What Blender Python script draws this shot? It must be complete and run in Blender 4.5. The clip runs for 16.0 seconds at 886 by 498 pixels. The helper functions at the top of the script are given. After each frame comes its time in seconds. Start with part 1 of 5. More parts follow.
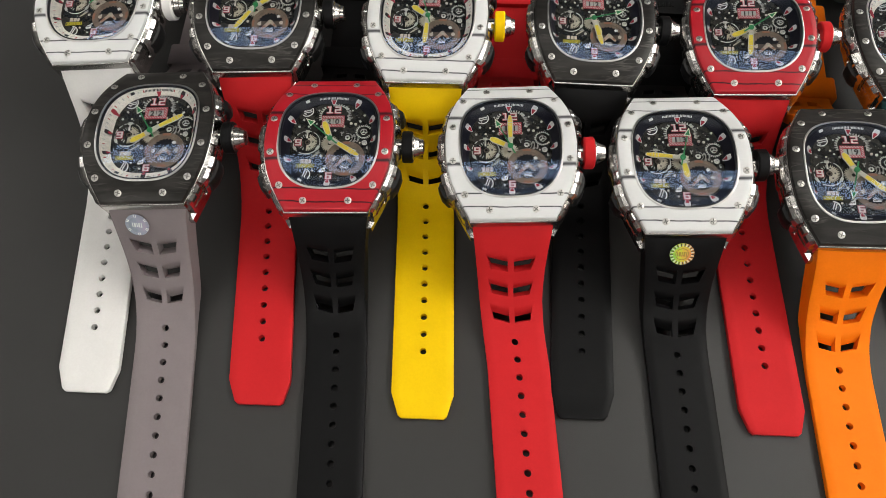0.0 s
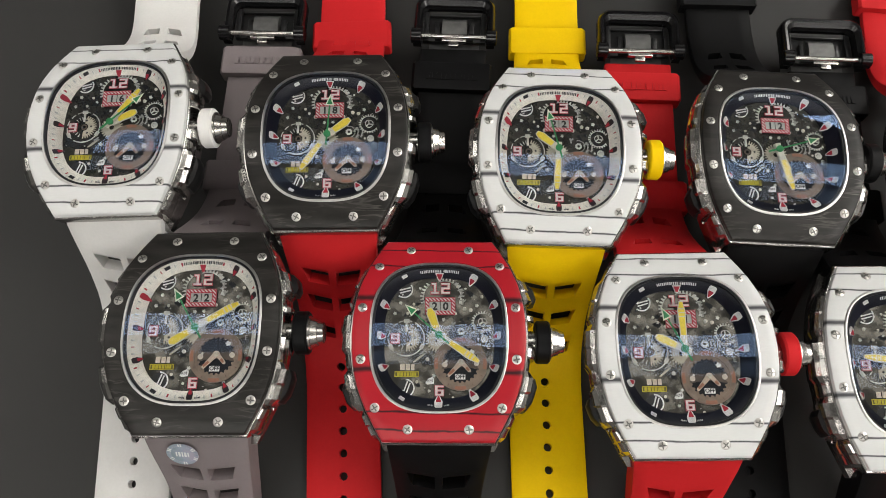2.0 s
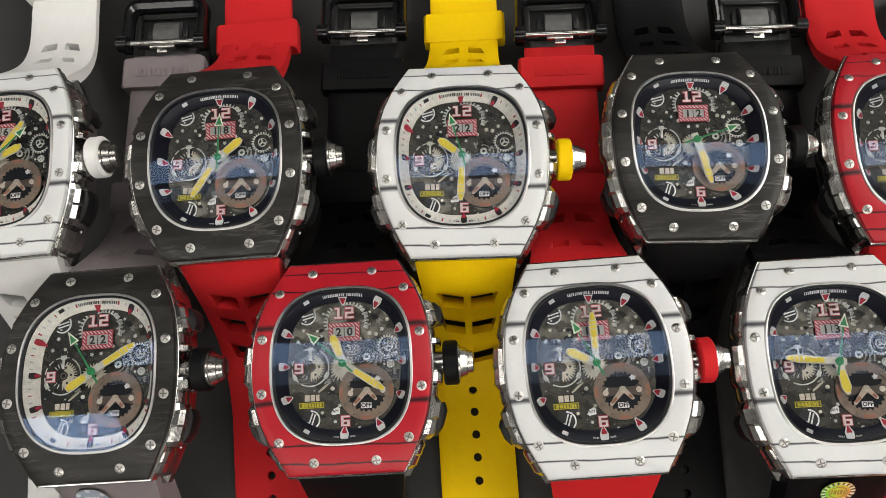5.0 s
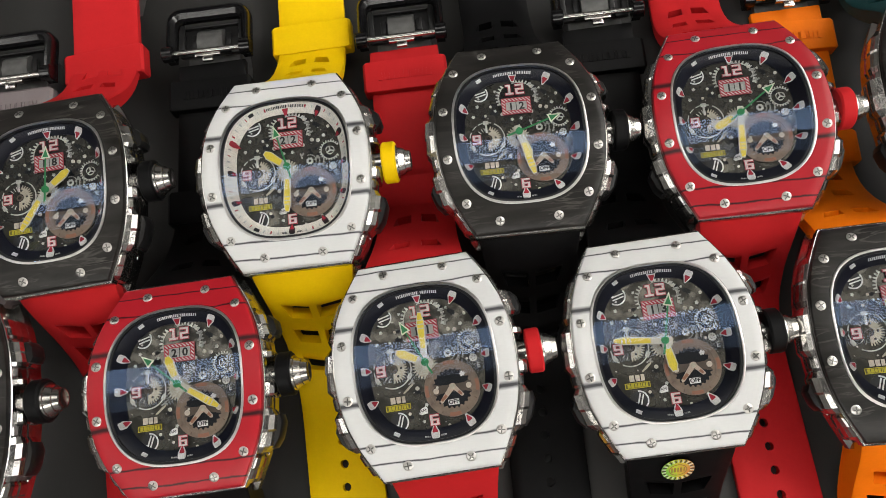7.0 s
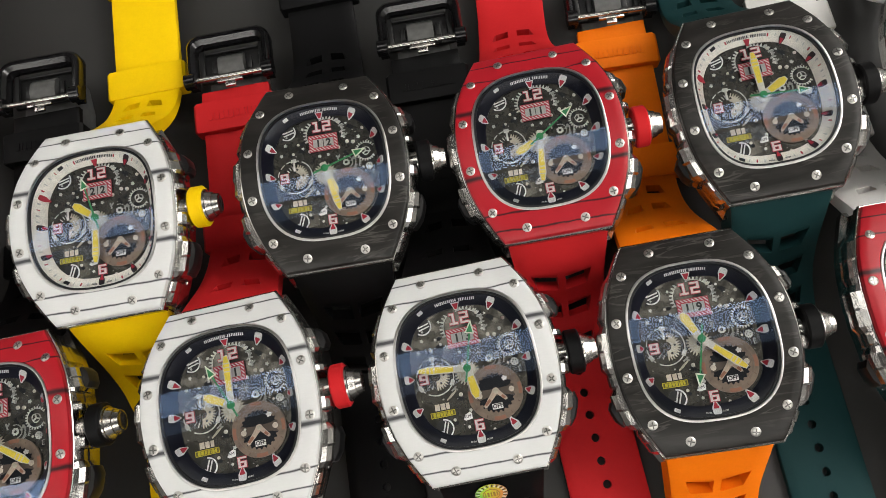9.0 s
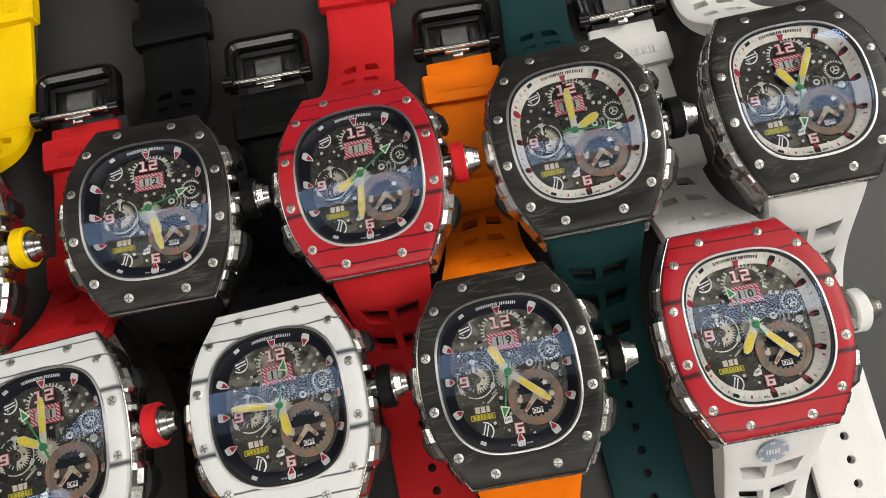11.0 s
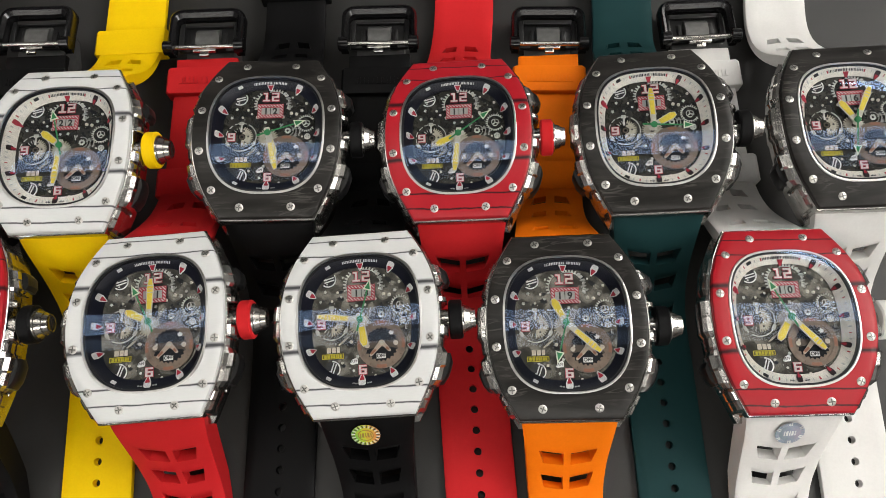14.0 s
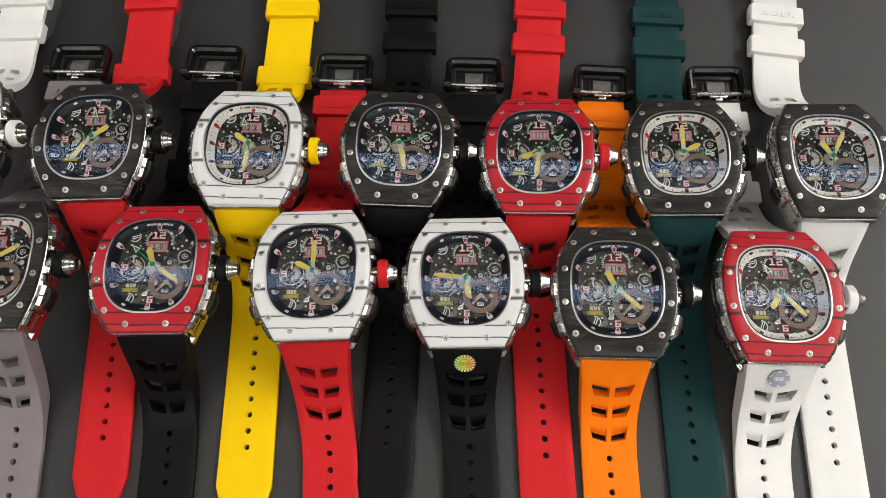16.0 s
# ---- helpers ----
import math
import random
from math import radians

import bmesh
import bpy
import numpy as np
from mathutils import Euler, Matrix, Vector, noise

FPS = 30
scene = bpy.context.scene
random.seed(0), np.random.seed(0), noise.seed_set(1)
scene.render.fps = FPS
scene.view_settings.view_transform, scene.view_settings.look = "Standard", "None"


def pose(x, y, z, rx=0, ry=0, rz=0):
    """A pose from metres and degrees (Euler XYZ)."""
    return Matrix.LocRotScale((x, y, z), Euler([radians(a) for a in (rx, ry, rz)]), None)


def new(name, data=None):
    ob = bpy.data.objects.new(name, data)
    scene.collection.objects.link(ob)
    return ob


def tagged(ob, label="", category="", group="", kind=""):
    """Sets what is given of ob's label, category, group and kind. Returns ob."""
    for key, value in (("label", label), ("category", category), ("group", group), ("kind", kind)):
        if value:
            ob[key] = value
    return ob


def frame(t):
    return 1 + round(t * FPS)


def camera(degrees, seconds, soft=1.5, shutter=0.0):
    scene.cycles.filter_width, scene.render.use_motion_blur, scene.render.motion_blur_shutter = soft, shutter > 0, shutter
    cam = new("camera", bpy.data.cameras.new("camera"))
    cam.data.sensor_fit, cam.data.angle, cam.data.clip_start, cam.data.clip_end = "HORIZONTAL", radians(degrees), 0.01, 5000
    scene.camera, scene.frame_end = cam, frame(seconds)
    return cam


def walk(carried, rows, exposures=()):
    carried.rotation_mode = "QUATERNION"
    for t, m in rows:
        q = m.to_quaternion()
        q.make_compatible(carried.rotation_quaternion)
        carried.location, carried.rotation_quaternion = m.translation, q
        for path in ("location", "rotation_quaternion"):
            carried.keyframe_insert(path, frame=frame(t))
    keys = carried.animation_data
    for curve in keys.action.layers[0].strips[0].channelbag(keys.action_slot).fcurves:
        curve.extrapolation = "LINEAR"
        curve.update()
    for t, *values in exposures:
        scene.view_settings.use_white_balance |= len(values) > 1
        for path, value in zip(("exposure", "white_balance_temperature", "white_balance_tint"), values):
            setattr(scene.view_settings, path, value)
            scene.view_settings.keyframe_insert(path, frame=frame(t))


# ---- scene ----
cam = camera(61.02, 16.0, 0.7)
ROWS = [
    (0, 0.01969, 0.03389, 0.23111, 24.619, 1.682, 2.741),
    (0.5, 0.00271, 0.06447, 0.21938, 23.488, 1.334, 2.682),
    (1, -0.01120, 0.09026, 0.21514, 22.153, 1.313, 2.556),
    (1.5, -0.01844, 0.10893, 0.21135, 20.635, 1.187, 2.313),
    (2, -0.02075, 0.11968, 0.20460, 19.435, 1.088, 2.228),
    (2.5, -0.02100, 0.12392, 0.20408, 18.352, 1.134, 2.166),
    (3, -0.02106, 0.13396, 0.19716, 16.686, 1.279, 1.912),
    (3.2, -0.02011, 0.13721, 0.19014, 16.126, 1.872, 1.879),
    (5.3, 0.01029, 0.13883, 0.20222, 15.028, 3.555, -1.829),
    (5.5, 0.01407, 0.13928, 0.20152, 14.957, 3.737, -2.328),
    (6, 0.02253, 0.13917, 0.20134, 14.812, 4.040, -3.292),
    (6.5, 0.02896, 0.13698, 0.20117, 14.908, 4.347, -4.357),
    (7, 0.04340, 0.13696, 0.20022, 14.779, 4.588, -5.775),
    (7.5, 0.05570, 0.13823, 0.19775, 14.755, 4.674, -7.289),
    (8, 0.06712, 0.13876, 0.19726, 14.647, 4.661, -8.450),
    (8.5, 0.07490, 0.13768, 0.19812, 14.782, 4.646, -9.158),
    (9, 0.08539, 0.13759, 0.20043, 14.840, 4.693, -9.514),
    (9.5, 0.09307, 0.13456, 0.20129, 15.001, 4.759, -9.832),
    (10, 0.10433, 0.13547, 0.20116, 14.951, 4.476, -10.437),
    (10.2, 0.10898, 0.13617, 0.20132, 15.028, 4.317, -10.750),
    (12.3, 0.13555, 0.13214, 0.20182, 16.236, 3.365, -9.850),
    (12.5, 0.13512, 0.13086, 0.20179, 16.373, 3.055, -8.690),
    (13, 0.12046, 0.12460, 0.20516, 16.861, 2.494, -5.403),
    (13.5, 0.11327, 0.11984, 0.20897, 17.516, 1.921, -2.944),
    (14, 0.10433, 0.11319, 0.21703, 18.243, 1.604, -1.742),
    (14.5, 0.09684, 0.10788, 0.22605, 19.169, 1.501, -0.886),
    (15, 0.09082, 0.10303, 0.23164, 20.178, 1.244, -0.214),
    (15.5, 0.08547, 0.08519, 0.25461, 21.796, 1.107, 0.569),
    (16, 0.07862, 0.06489, 0.27387, 23.024, 0.980, 1.370),
]
walk(cam, [(t, pose(*p)) for t, *p in ROWS])

# ---- light: ceiling panels behind the table, near west, dim overhead; added fill behind the viewer, east, far west ----
world = bpy.data.worlds.new("room_air")
world.use_nodes = True
world.node_tree.nodes["Background"].inputs[0].default_value = (0.8, 0.85, 0.9, 1)
world.node_tree.nodes["Background"].inputs[1].default_value = 0.02
scene.world = world
PANEL_BACK, FILL_FRONT, PANEL_AND_FILL_WEST, FILL_EAST, PANEL_OVER = 3.0, 6.4, 5.4, 8.6, 0.55
scene.view_settings.exposure = 0.0

MM = 0.001

# ---- materials ----
def material(name):
    m = bpy.data.materials.new(name)
    m.use_nodes = True
    return m, m.node_tree.nodes, m.node_tree.links, m.node_tree.nodes["Principled BSDF"]


def noise_node(nodes, links, scale, detail=4, coord="Object", stretch=None):
    tc = nodes.new("ShaderNodeTexCoord")
    n = nodes.new("ShaderNodeTexNoise")
    n.inputs["Scale"].default_value, n.inputs["Detail"].default_value = scale, detail
    if stretch:
        mp = nodes.new("ShaderNodeMapping")
        mp.inputs["Scale"].default_value = stretch
        links.new(tc.outputs[coord], mp.inputs["Vector"])
        links.new(mp.outputs["Vector"], n.inputs["Vector"])
    else:
        links.new(tc.outputs[coord], n.inputs["Vector"])
    return n


def ramp_node(nodes, links, source, stops):
    r = nodes.new("ShaderNodeValToRGB")
    e = r.color_ramp.elements
    while len(e) < len(stops):
        e.new(0.5)
    for el, (p, c) in zip(e, stops):
        el.position, el.color = p, (*c, 1)
    links.new(source, r.inputs["Fac"])
    return r


def bump_node(nodes, links, source, target, strength, distance):
    b = nodes.new("ShaderNodeBump")
    b.inputs["Strength"].default_value, b.inputs["Distance"].default_value = strength, distance
    links.new(source, b.inputs["Height"])
    links.new(b.outputs["Normal"], target.inputs["Normal"])


def plain(name, colour, rough=0.5, metal=0.0, vary=0.12, scale=900, bump=0.0, spec=0.5):
    """A surface of one colour with small uneven tones, a rough-smooth grain and a fine relief."""
    m, n, l, p = material(name)
    a = noise_node(n, l, scale)
    b = noise_node(n, l, scale * 0.12, 3)
    mix = n.new("ShaderNodeMath")
    mix.operation = "ADD"
    l.new(a.outputs["Fac"], mix.inputs[0])
    l.new(b.outputs["Fac"], mix.inputs[1])
    half = n.new("ShaderNodeMath")
    half.operation = "MULTIPLY"
    half.inputs[1].default_value = 0.5
    l.new(mix.outputs[0], half.inputs[0])
    lo = [c * (1 - vary) for c in colour]
    hi = [min(1, c * (1 + vary)) for c in colour]
    r = ramp_node(n, l, half.outputs[0], [(0.35, lo), (0.65, hi)])
    l.new(r.outputs["Color"], p.inputs["Base Color"])
    p.inputs["Roughness"].default_value, p.inputs["Metallic"].default_value = rough, metal
    p.inputs["Specular IOR Level"].default_value = spec
    if bump:
        bump_node(n, l, a.outputs["Fac"], p, 0.3, bump)
    return m


def striped(name, base, line, grain):
    """Layered composite: cloth layers show as thin dark lines across, a little wavy, thicker on the flanks."""
    m, n, l, p = material(name)
    tc = n.new("ShaderNodeTexCoord")
    sep = n.new("ShaderNodeSeparateXYZ")
    l.new(tc.outputs["Object"], sep.inputs[0])
    wob = noise_node(n, l, 140, 3, stretch=(1, 2.2, 1))
    info = n.new("ShaderNodeObjectInfo")

    def math_node(op, a, b=None):
        k = n.new("ShaderNodeMath")
        k.operation = op
        for i, v in enumerate((a, b)):
            if v is None:
                continue
            if isinstance(v, (int, float)):
                k.inputs[i].default_value = v
            else:
                l.new(v, k.inputs[i])
        return k.outputs[0]

    shift = math_node("MULTIPLY", math_node("SUBTRACT", info.outputs["Random"], 0.5), 0.0016)
    y = math_node("ADD", sep.outputs["Y"], math_node("MULTIPLY", math_node("SUBTRACT", wob.outputs["Fac"], 0.5), grain))
    y = math_node("ADD", y, shift)
    y = math_node("ADD", y, math_node("MULTIPLY", sep.outputs["X"], 0.02))
    total = None
    for at, half in ((0.0209, 0.00016), (0.0166, 0.00018), (0.0083, 0.00055), (-0.0079, 0.00055), (-0.0168, 0.0002), (-0.0206, 0.00017)):
        d = math_node("ABSOLUTE", math_node("SUBTRACT", y, at))
        s = n.new("ShaderNodeMapRange")
        s.inputs["From Min"].default_value, s.inputs["From Max"].default_value = half * 0.35, half * 1.7
        s.inputs["To Min"].default_value, s.inputs["To Max"].default_value = 1, 0
        l.new(d, s.inputs["Value"])
        total = s.outputs[0] if total is None else math_node("MAXIMUM", total, s.outputs[0])
    fine = noise_node(n, l, 700, 5, stretch=(1, 6, 1))
    tone = ramp_node(n, l, fine.outputs["Fac"], [(0.3, [c * 0.965 for c in base]), (0.7, base)])
    mix = n.new("ShaderNodeMix")
    mix.data_type = "RGBA"
    l.new(total, mix.inputs["Factor"])
    l.new(tone.outputs["Color"], mix.inputs["A"])
    mix.inputs["B"].default_value = (*line, 1)
    l.new(mix.outputs["Result"], p.inputs["Base Color"])
    p.inputs["Roughness"].default_value = 0.36
    p.inputs["Specular IOR Level"].default_value = 0.28
    bump_node(n, l, fine.outputs["Fac"], p, 0.03, 0.0002)
    return m


def forged(name):
    """Layered black carbon: dark layers drawn out across, with thin pale strands where the layers come to the surface."""
    m, n, l, p = material(name)
    tc = n.new("ShaderNodeTexCoord")
    info = n.new("ShaderNodeObjectInfo")
    shift = n.new("ShaderNodeVectorMath")
    shift.operation = "MULTIPLY_ADD"
    shift.inputs[1].default_value = (0.3, 0.3, 0.3)
    l.new(info.outputs["Random"], shift.inputs[0])
    l.new(tc.outputs["Object"], shift.inputs[2])

    def layer(scale, stretch, detail, distort):
        mp = n.new("ShaderNodeMapping")
        mp.inputs["Scale"].default_value = stretch
        l.new(shift.outputs[0], mp.inputs["Vector"])
        t = n.new("ShaderNodeTexNoise")
        t.inputs["Scale"].default_value, t.inputs["Detail"].default_value, t.inputs["Distortion"].default_value = scale, detail, distort
        l.new(mp.outputs["Vector"], t.inputs["Vector"])
        return t.outputs["Fac"]

    def math_node(op, a, b):
        k = n.new("ShaderNodeMath")
        k.operation = op
        for i, v in enumerate((a, b)):
            if isinstance(v, (int, float)):
                k.inputs[i].default_value = v
            else:
                l.new(v, k.inputs[i])
        return k.outputs[0]

    band = layer(70, (1.0, 5.0, 2.0), 4, 0.6)
    vein = layer(95, (0.7, 4.2, 2.0), 5, 0.6)
    patch = layer(95, (0.8, 1.3, 1.0), 2, 0.3)
    ridge = math_node("ABSOLUTE", math_node("SUBTRACT", vein, 0.5), 0.0)
    line = n.new("ShaderNodeMapRange")
    line.inputs["From Min"].default_value, line.inputs["From Max"].default_value = 0.004, 0.03
    line.inputs["To Min"].default_value, line.inputs["To Max"].default_value = 1.0, 0.0
    l.new(ridge, line.inputs["Value"])
    gate = n.new("ShaderNodeMapRange")
    gate.inputs["From Min"].default_value, gate.inputs["From Max"].default_value = 0.46, 0.68
    l.new(patch, gate.inputs["Value"])
    strand = math_node("MULTIPLY", line.outputs[0], gate.outputs[0])
    base = ramp_node(n, l, band, [(0.36, (0.0092, 0.0084, 0.0077)), (0.5, (0.0158, 0.0145, 0.0133)), (0.66, (0.0235, 0.0216, 0.02))])
    mix = n.new("ShaderNodeMix")
    mix.data_type = "RGBA"
    l.new(strand, mix.inputs["Factor"])
    l.new(base.outputs["Color"], mix.inputs["A"])
    mix.inputs["B"].default_value = (0.064, 0.06, 0.055, 1)
    l.new(mix.outputs["Result"], p.inputs["Base Color"])
    p.inputs["Roughness"].default_value = 0.36
    p.inputs["Specular IOR Level"].default_value = 0.22
    bump_node(n, l, band, p, 0.05, 0.0002)
    return m


def stripes_red(name):
    m, n, l, p = material(name)
    tc = n.new("ShaderNodeTexCoord")
    w = n.new("ShaderNodeTexWave")
    w.bands_direction = "DIAGONAL"
    w.inputs["Scale"].default_value = 760
    l.new(tc.outputs["Object"], w.inputs["Vector"])
    r = ramp_node(n, l, w.outputs["Fac"], [(0.5, (0.4, 0.03, 0.055)), (0.68, (0.66, 0.56, 0.55))])
    l.new(r.outputs["Color"], p.inputs["Base Color"])
    return m


def hologram(name, stops):
    """Foil whose shifting sheen is painted as colours running from one side to the other, broken up in small facets,
    under a thin film.
    """
    m, n, l, p = material(name)
    tc = n.new("ShaderNodeTexCoord")
    sep = n.new("ShaderNodeSeparateXYZ")
    l.new(tc.outputs["Object"], sep.inputs[0])
    q = noise_node(n, l, 700, 3)
    run = n.new("ShaderNodeMath")
    run.operation = "MULTIPLY_ADD"
    run.inputs[1].default_value = 130.0
    l.new(sep.outputs["X"], run.inputs[0])
    l.new(q.outputs["Fac"], run.inputs[2])
    r = ramp_node(n, l, run.outputs[0], stops)
    l.new(r.outputs["Color"], p.inputs["Base Color"])
    p.inputs["Metallic"].default_value, p.inputs["Roughness"].default_value = 0.3, 0.3
    p.inputs["Thin Film Thickness"].default_value, p.inputs["Thin Film IOR"].default_value = 620, 1.7
    return m


def dial_plate(name):
    """Dark olive-grey plate with a pebbled, see-through look."""
    m, n, l, p = material(name)
    tc = n.new("ShaderNodeTexCoord")
    v = n.new("ShaderNodeTexVoronoi")
    v.inputs["Scale"].default_value = 420
    l.new(tc.outputs["Object"], v.inputs["Vector"])
    q = noise_node(n, l, 230, 4)
    mix = n.new("ShaderNodeMath")
    mix.operation = "MULTIPLY_ADD"
    mix.inputs[1].default_value = 0.35
    l.new(v.outputs["Distance"], mix.inputs[0])
    l.new(q.outputs["Fac"], mix.inputs[2])
    r = ramp_node(n, l, mix.outputs[0], [(0.36, (0.006, 0.0068, 0.0078)), (0.6, (0.012, 0.0126, 0.0126)), (0.9, (0.026, 0.0255, 0.022))])
    l.new(r.outputs["Color"], p.inputs["Base Color"])
    cloud = noise_node(n, l, 330, 5)
    for socket, lo, hi in (("Roughness", 0.36, 0.15), ("Specular IOR Level", 0.3, 1.0)):
        span = n.new("ShaderNodeMapRange")
        span.inputs["From Min"].default_value, span.inputs["From Max"].default_value = 0.38, 0.62
        span.inputs["To Min"].default_value, span.inputs["To Max"].default_value = lo, hi
        l.new(cloud.outputs["Fac"], span.inputs["Value"])
        l.new(span.outputs[0], p.inputs[socket])
    p.inputs["Specular Tint"].default_value = (1.0, 0.93, 0.8, 1)
    bump_node(n, l, v.outputs["Distance"], p, 0.05, 0.0002)
    return m


def coated_glass(name):
    """Clear crystal with a bluish anti-glare coating."""
    m = bpy.data.materials.new(name)
    m.use_nodes = True
    n, l = m.node_tree.nodes, m.node_tree.links
    n.clear()
    out, mix, clear, gloss, fr = (n.new("ShaderNode" + k) for k in ("OutputMaterial", "MixShader", "BsdfTransparent", "BsdfGlossy", "Fresnel"))
    clear.inputs[0].default_value = (0.97, 0.98, 0.98, 1)
    gloss.inputs["Color"].default_value = (0.37, 0.58, 1.0, 1)
    gloss.inputs["Roughness"].default_value = 0.02
    fr.inputs["IOR"].default_value = 1.6
    l.new(fr.outputs[0], mix.inputs[0])
    l.new(clear.outputs[0], mix.inputs[1])
    l.new(gloss.outputs[0], mix.inputs[2])
    l.new(mix.outputs[0], out.inputs[0])
    return m


def glowing(name, colour, strength):
    m, n, l, p = material(name)
    p.inputs["Base Color"].default_value = (0.8, 0.8, 0.8, 1)
    p.inputs["Emission Color"].default_value = (*colour, 1)
    p.inputs["Emission Strength"].default_value = strength
    return m


def rubber(name, colour, rough=0.55):
    return plain(name, colour, rough, vary=0.03, scale=1500, bump=0.00003, spec=0.08)


WHITE_Q = striped("white_layered_composite", (0.56, 0.57, 0.565), (0.05, 0.05, 0.055), 0.0007)
RED_Q = striped("red_layered_composite", (0.34, 0.009, 0.017), (0.028, 0.005, 0.007), 0.0012)
CARBON = forged("black_layered_carbon")
R_WHITE = rubber("white_rubber", (0.63, 0.625, 0.61))
R_RED = rubber("red_rubber", (0.465, 0.016, 0.019))
R_YELLOW = rubber("yellow_rubber", (0.73, 0.475, 0.002))
R_BLACK = plain("black_rubber", (0.0031, 0.0031, 0.0034), 0.5, vary=0.05, scale=1500, bump=0.00003, spec=0.125)
R_GREY = rubber("grey_rubber", (0.185, 0.16, 0.163))
R_ORANGE = rubber("orange_rubber", (0.78, 0.17, 0.004))
R_GREEN = rubber("green_rubber", (0.009, 0.034, 0.036))
STEEL = plain("polished_steel", (0.5, 0.485, 0.46), 0.24, 1.0, 0.08, 600)
STEEL_R = plain("satin_steel", (0.52, 0.51, 0.495), 0.34, 1.0, 0.1, 900)
STEEL_G = plain("flank_steel", (0.5, 0.49, 0.47), 0.25, 1.0, 0.2, 330, bump=0.0004)
STEEL_B = plain("brushed_steel", (0.48, 0.47, 0.455), 0.22, 1.0, 0.14, 1200)
SCREW = plain("screw_steel", (0.46, 0.45, 0.425), 0.3, 1.0, 0.15, 2500)
# the slots' inner shade is put into this darker grey
SLOT_SHADE = plain("screw_slot_shade", (0.13, 0.128, 0.12), 0.5, 0.6)
BLACKMETAL = plain("black_coated_metal", (0.006, 0.006, 0.0063), 0.38, 0.0, 0.2, 700, spec=0.4)
BUCKLE_BLACK = plain("glossy_black_lacquer", (0.0045, 0.0045, 0.005), 0.2, 0.0, 0.2, 500, spec=0.5)
GREYCLASP = plain("grey_brushed_clasp", (0.1, 0.1, 0.098), 0.4, 0.5, 0.25, 500)
DIAL = dial_plate("mottled_dial_plate")
FLANGE_B = plain("black_flange", (0.006, 0.0065, 0.013), 0.35, spec=0.35)
FLANGE_W = plain("cream_flange", (0.88, 0.83, 0.73), 0.5)
GASKET = plain("black_gasket", (0.008, 0.008, 0.009), 0.4)
INK_WHITE = plain("white_ink", (0.75, 0.74, 0.72), 0.5)
INK_ROSE = plain("pale_rose_ink", (0.7, 0.6, 0.58), 0.5)
INK_CREAM = plain("pale_pointer_paint", (0.58, 0.51, 0.43), 0.45)
INK_RED = plain("red_ink", (0.42, 0.02, 0.04), 0.5)
MARK_DARK = plain("dark_brown_marker", (0.02, 0.013, 0.014), 0.4)
INK_DIM = plain("dim_printed_gears", (0.3, 0.3, 0.28), 0.5, 0.0, 0.4, 500)
INK_PINK = plain("red_edge_ink", (0.4, 0.04, 0.06), 0.5)
SUBMARK = plain("dark_bronze_mark", (0.13, 0.08, 0.055), 0.5)
SUBDISC = plain("dark_blue_disc", (0.007, 0.008, 0.011), 0.4, 0.0, 0.3, 300, spec=0.2)
BRONZE_D = plain("dark_bronze_bridge", (0.085, 0.064, 0.05), 0.4, 0.2, 0.2, 500)
INK_YELLOW = plain("yellow_ink", (0.5, 0.42, 0.02), 0.5)
INK_GREY = plain("grey_printed_gears", (0.55, 0.55, 0.51), 0.5, 0.0, 0.35, 500)
LUME = plain("yellow_lume", (0.8, 0.62, 0.05), 0.5)
POINTER = plain("grey_pointer_metal", (0.6, 0.57, 0.5), 0.4, 0.25)
TIP = plain("pale_arrow_edge", (0.74, 0.77, 0.62), 0.45)
GREEN = plain("green_lacquer", (0.02, 0.22, 0.07), 0.4)
BRONZE = plain("brown_bronze", (0.195, 0.143, 0.108), 0.42, 0.15, 0.3, 700)
RUST = plain("orange_brown_ink", (0.29, 0.125, 0.075), 0.5)
FORK = plain("rose_bronze_paint", (0.48, 0.38, 0.3), 0.4)
IVORY = plain("ivory_gear_metal", (0.47, 0.43, 0.34), 0.4, 0.1, 0.25, 600)
OLIVE = plain("dark_olive_plate", (0.11, 0.095, 0.008), 0.5)
DATEBG = plain("grey_date_disc", (0.42, 0.43, 0.41), 0.5)
DATEFRAME = stripes_red("red_white_hatching")
GLASS = coated_glass("coated_crystal")
HOLO_GOLD = hologram("gold_hologram", [(0.15, (0.3, 0.7, 0.08)), (0.45, (0.75, 0.72, 0.04)), (0.85, (0.8, 0.32, 0.08))])
HOLO_BLUE = hologram("silver_hologram", [(0.15, (0.26, 0.31, 0.36)), (0.5, (0.34, 0.38, 0.48)), (0.85, (0.44, 0.4, 0.5))])
HOLO_MARK = plain("dull_gold_mark", (0.42, 0.26, 0.06), 0.4, 0.3)
HOLO_DARK = plain("dark_foil_gap", (0.06, 0.055, 0.045), 0.4, 0.3)
HOLO_RING = plain("pale_foil", (0.75, 0.8, 0.76), 0.35, 0.2)


def table_cloth():
    m, n, l, p = material("dark_grey_leatherette")
    a = noise_node(n, l, 14, 4)
    g = noise_node(n, l, 2600, 3)
    r = ramp_node(n, l, a.outputs["Fac"], [(0.3, (0.0175, 0.0172, 0.0167)), (0.7, (0.0225, 0.022, 0.0212))])
    l.new(r.outputs["Color"], p.inputs["Base Color"])
    p.inputs["Roughness"].default_value = 0.55
    p.inputs["Specular IOR Level"].default_value = 0.42
    bump_node(n, l, g.outputs["Fac"], p, 0.25, 0.0001)
    return m


